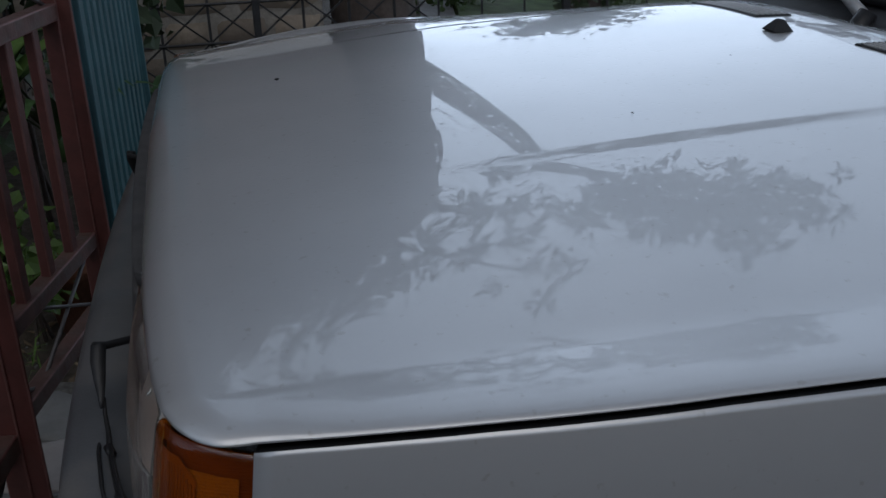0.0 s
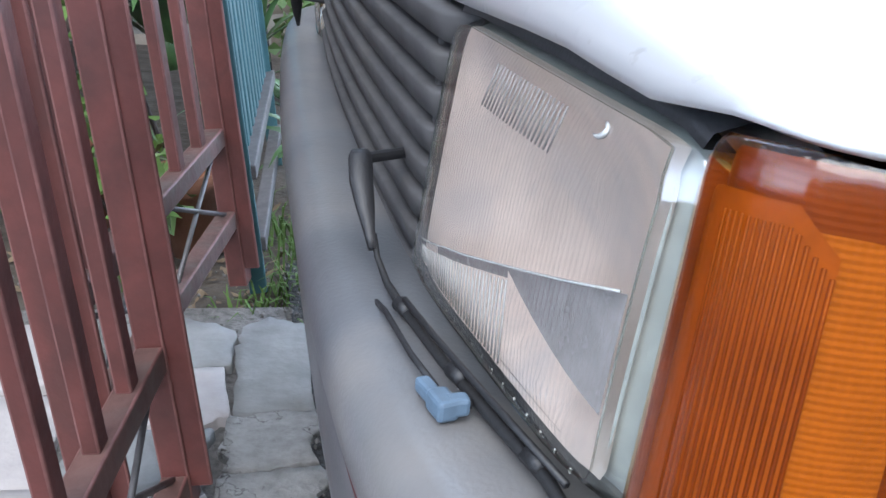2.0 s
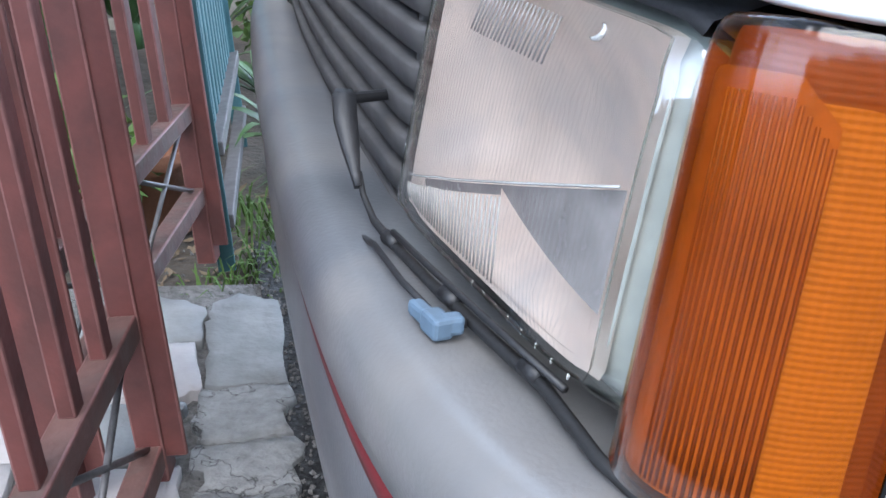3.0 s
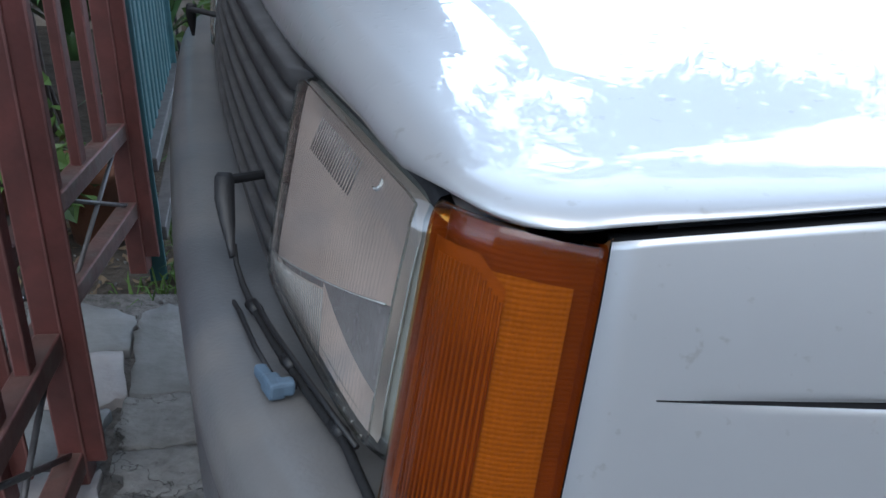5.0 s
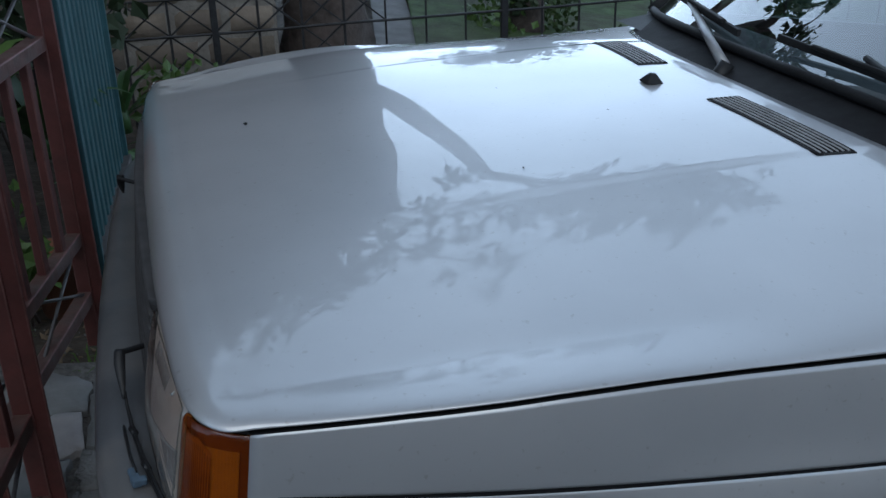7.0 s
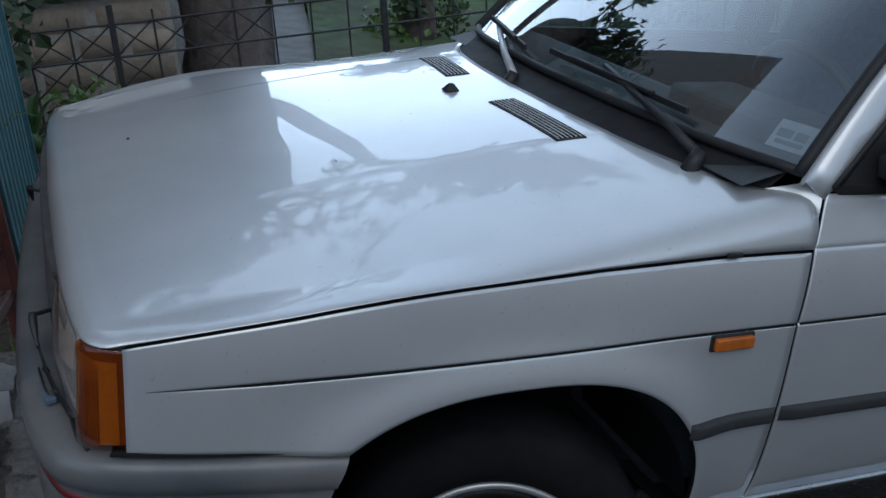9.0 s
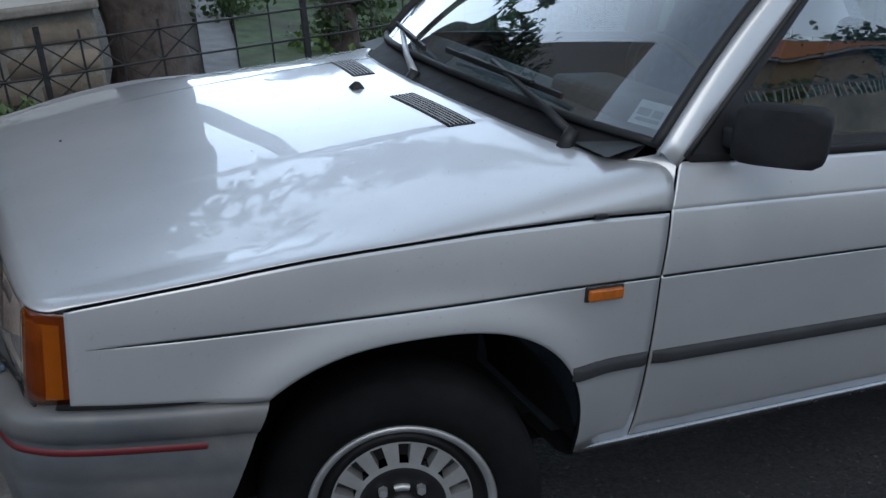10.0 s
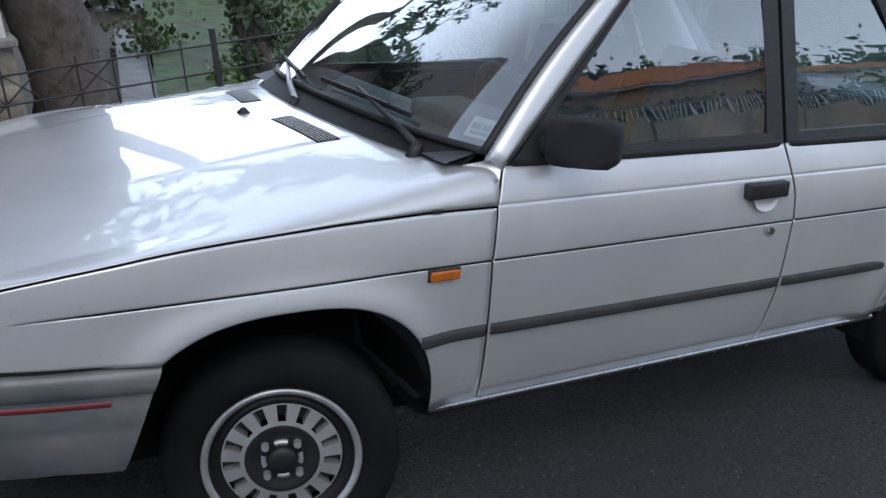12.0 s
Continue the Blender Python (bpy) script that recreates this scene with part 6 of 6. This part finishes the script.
def strap_plant(c, n, length, rnd, label, mat=M_STRAP, wide=0.022, droop=0.8):
    """A tuft of long arching leaves."""
    t = thing("strap_leaf_plant", label, "plant", "tufted plants")
    bm = bmesh.new()
    for k in range(n):
        a = rnd.uniform(0, 2 * math.pi)
        el = radians(rnd.uniform(35, 80))
        L = length * rnd.uniform(0.6, 1.1)
        d = Vector((math.cos(a), math.sin(a), 0))
        sidev = Vector((-math.sin(a), math.cos(a), 0))
        prev = None
        for i in range(7):
            f = i / 6
            p = Vector(c) + d * (L * f * math.cos(el)) + Vector((0, 0, L * (f * math.sin(el) - droop * f * f * 0.75)))
            w = wide * (0.6 + 0.4 * math.sin(math.pi * min(1, f * 1.3))) * (1 - f ** 3)
            cur = (bm.verts.new(p - sidev * w), bm.verts.new(p + Vector((0, 0, -w * 0.35))), bm.verts.new(p + sidev * w))
            if prev:
                bm.faces.new((prev[0], prev[1], cur[1], cur[0]))
                bm.faces.new((prev[1], prev[2], cur[2], cur[1]))
            prev = cur
    part("leaf_tuft", bm, mat, t)
    bm = bmesh.new()
    tube(bm, [Vector(c) - Vector((0, 0, 0.05)), Vector(c) + Vector((0, 0, 0.05))], [0.03, 0.02], 8)
    part("stem", bm, M_STRAP, t)


rnd = random.Random(8)
for c, n, L in (((0.22, 1.55, 0.06), 16, 0.42), ((0.20, 1.95, 0.08), 16, 0.50), ((0.34, 2.25, 0.10), 14, 0.45), ((0.10, 2.35, 0.2), 14, 0.5), ((0.36, 1.30, 0.0), 12, 0.35)):
    strap_plant((c[0], c[1], ground_z(c[0]) + c[2]), n, L, rnd, "grey-green strap-leaved plant beside the car's nose")
strap_plant((-0.28, 1.45, 0.45), 16, 0.7, rnd, "tall strap-leaved plant behind the gate", M_LEAFPALE, 0.035)
strap_plant((-0.12, 1.60, 0.35), 14, 0.7, rnd, "tall strap-leaved plant behind the gate", M_STRAP, 0.035)


def flower_pot(c, r, h):
    t = thing("flower_pot", "tapered terracotta flower pot on the ground", "pot")
    bm = grid([[(c[0] + q * math.cos(a), c[1] + q * math.sin(a), c[2] + z) for q, z in ((0.002, 0), (r * 0.72, 0), (r * 0.93, h * 0.8), (r * 1.08, h * 0.8), (r * 1.10, h), (r * 0.95, h), (r * 0.9, h * 0.82), (0.002, h * 0.8))] for a in lin(0, 2 * math.pi, 29)])
    part("pot_body", bm, M_TERRA, t)


flower_pot((-0.085, 1.17, ground_z(-0.08) - 0.03), 0.085, 0.19)
flower_pot((-0.34, 1.35, ground_z(-0.3) - 0.03), 0.10, 0.2)

# weeds and grass tufts in the joints
rnd = random.Random(3)
verts, faces = [], []
for cx, cy, n, L in ((0.05, 0.86, 26, 0.060), (0.10, 0.93, 34, 0.080), (-0.02, 0.84, 12, 0.05), (0.09, 1.22, 40, 0.10), (0.13, 1.1, 40, 0.10), (-0.2, 0.95, 16, 0.06), (0.14, 0.82, 20, 0.05)):
    for k in range(n):
        x, y = rnd.gauss(cx, 0.03), rnd.gauss(cy, 0.03)
        a, l = rnd.uniform(0, 6.28), L * rnd.uniform(0.4, 1.2)
        d = Vector((math.cos(a), math.sin(a), 0))
        s = Vector((-d.y, d.x, 0)) * 0.0022
        b = Vector((x, y, ground_z(x) - 0.03))
        p1, p2 = b + d * l * 0.35 + Vector((0, 0, l * 0.75)), b + d * l * 0.9 + Vector((0, 0, l * rnd.uniform(0.5, 1.0)))
        i = len(verts)
        verts += [b - s, b + s, p1 + s, p1 - s, p2]
        faces += [(i, i + 1, i + 2, i + 3), (i + 3, i + 2, i + 4)]
me = bpy.data.meshes.new("weeds")
me.from_pydata(verts, [], faces)
me.materials.append(M_GRASS)
tagged(new("weeds", me), "green weeds growing between the slabs", "weeds", kind="stuff")
verts, faces = [], []
for k in range(26000):
    x, y = rnd.uniform(1.6, 9), 3.1 + 6 * rnd.random() ** 1.6
    if x < 1.62 + 0.2 * (y - 3.1):
        continue
    a, l = rnd.uniform(0, 6.28), rnd.uniform(0.03, 0.09)
    d = Vector((math.cos(a), math.sin(a), 0))
    s = Vector((-d.y, d.x, 0)) * 0.004
    b = Vector((x, y, ground_z(x) - 0.03 + 0.05 * (y - 3) / 6))
    i = len(verts)
    verts += [b - s, b + s, b + d * l * 0.5 + Vector((0, 0, l))]
    faces.append((i, i + 1, i + 2))
me = bpy.data.meshes.new("grass")
me.from_pydata(verts, [], faces)
me.materials.append(M_GRASS)
tagged(new("grass", me), "short bright grass of the lawn", "grass", kind="stuff")
# dry litter
verts, faces = [], []
for k in range(260):
    x, y = rnd.uniform(-0.5, 0.3), rnd.uniform(0.78, 1.5)
    c = Vector((x, y, ground_z(x) - 0.028))
    q = Euler((rnd.gauss(0, 0.3), rnd.gauss(0, 0.3), rnd.uniform(0, 6))).to_matrix()
    s = rnd.uniform(0.008, 0.022)
    i = len(verts)
    verts += [c + q @ Vector(v) * s for v in ((-1, 0, 0.1), (0, -0.4, 0), (1, 0, 0.15), (0, 0.4, 0.05))]
    faces.append((i, i + 1, i + 2, i + 3))
me = bpy.data.meshes.new("litter")
me.from_pydata(verts, [], faces)
me.materials.append(material("dry_leaf", (0.22, 0.16, 0.10), 0.8, vary=0.5, scale=20))
tagged(new("leaf_litter", me), "dry leaves scattered on the soil", "litter", kind="stuff")

# ---- across the street, seen only mirrored in the windows and the paint ----
rnd = random.Random(15)
bm = bmesh.new()
for k in range(26):
    x = -8 + k * 1.2
    box(bm, x, x + 1.2, -7.5, -7.1 + 0.03 * (k % 2), ground_z(x) - 1, ground_z(x) + 1.80)
tagged(mesh_object("wall_street", bm, M_BANK, smooth=False), "rough stone wall across the street", "wall", kind="structure")
rail = thing("street_railing", "metal railing with pale bars on the stone wall", "fence")
bm = bmesh.new()
for k in range(26):
    x = -8 + k * 1.2
    beam(bm, (x, -7.2, ground_z(x) + 2.12), (x + 1.2, -7.2, ground_z(x + 1.2) + 2.12), 0.04)
part("handrail", bm, M_GATEROD, rail, smooth=False)
bar_me = None
for k in range(280):
    x = -2 + k * 0.085
    if bar_me is None:
        bm = bmesh.new()
        box(bm, -0.006, 0.006, -0.006, 0.006, 0, 0.33)
        o = part("upright_bar", bm, M_RENDER, rail, "pale painted bar", smooth=False)
        bar_me = o.data
    else:
        o = new("upright_bar", bar_me)
        o.parent = rail
    o.location = (x, -7.2, ground_z(x) + 1.79)


def house(x, y, w, d, h, rise, label, wall, n=22):
    t = thing("house", label, "house")
    gz0 = ground_z(x) - 0.8
    bm = bmesh.new()
    box(bm, x, x + w, y - d, y, gz0, h)
    part("house_wall", bm, wall, t, smooth=False)
    bm = bmesh.new()
    for sgn in (1, -1):
        yy = y + 0.4 if sgn > 0 else y - d - 0.4
        for k in range(n):
            xa, xb = x - 0.4 + (w + 0.8) * k / n, x - 0.4 + (w + 0.8) * (k + 1) / n
            a = [Vector((xa, yy, h - 0.12)), Vector(((xa + xb) / 2, yy, h - 0.05)), Vector((xb, yy, h - 0.12))]
            b = [Vector((p.x, y - d / 2, h + rise + (p.z - h + 0.12))) for p in a]
            va, vb = [bm.verts.new(p) for p in a], [bm.verts.new(p) for p in b]
            bm.faces.new((va[0], va[1], vb[1], vb[0]))
            bm.faces.new((va[1], va[2], vb[2], vb[1]))
    part("roof", bm, M_ROOF, t, "terracotta tile roof", smooth=False)
    bm = bmesh.new()
    box(bm, x - 0.45, x + w + 0.45, y + 0.38, y + 0.46, h - 0.22, h - 0.12)
    part("fascia", bm, M_MORTAR, t, "pale stone-grey board along the eaves", smooth=False)
    for sgn in (-0.45, w + 0.45):
        bm = bmesh.new()
        beam(bm, (x + sgn, y + 0.42, h - 0.14), (x + sgn, y - d / 2, h + rise - 0.02), 0.08, 0.16)
        part("bargeboard", bm, M_MORTAR, t, "pale stone-grey board along the gable", smooth=False)


house(12.6, -14.0, 5.2, 5.0, 2.55, 1.0, "low ochre house with a terracotta roof across the street", M_OCHRE)
house(21.5, -16.0, 12.0, 6.0, 2.5, 0.5, "long cream house with a shallow roof across the street", M_RENDER)
for x, y, z, r in ((3.2, -8.6, 1.9, 0.8), (5.2, -8.4, 1.7, 0.8), (7.0, -8.5, 1.4, 0.7), (0.5, -9.0, 2.2, 0.9), (-3, -9, 2.6, 1.0), (18.2, -14.5, 2.4, 0.9), (20, -12.5, 0.9, 0.9), (16, -10.5, 0.7, 0.8), (23.5, -13, 0.6, 0.9), (26, -13, 0.5, 0.9)):
    shrub("dark green shrub above the street wall", [((x, y, z), r, 600)], 0.13, rnd, M_LEAF if x > 4 else M_LEAFDARK)
for k in range(9):
    x = 5 + 1.9 * k
    shrub("dense green hedge behind the street railing", [((x, -8.3, ground_z(x) + 1.75), 0.55, 420), ((x + 0.9, -8.5, ground_z(x) + 1.85), 0.5, 320)], 0.12, rnd, M_LEAF, name="hedge")
for k in range(9):
    x = 14 + 4.5 * k
    shrub("far dark green trees beyond the street", [((x, -28 + rnd.uniform(-2, 2), 3.6 + rnd.uniform(-0.5, 0.7)), 2.6, 520), ((x + 2, -28, 1.6), 2.6, 520)], 0.5, rnd, M_LEAFDARK, name="far_tree")
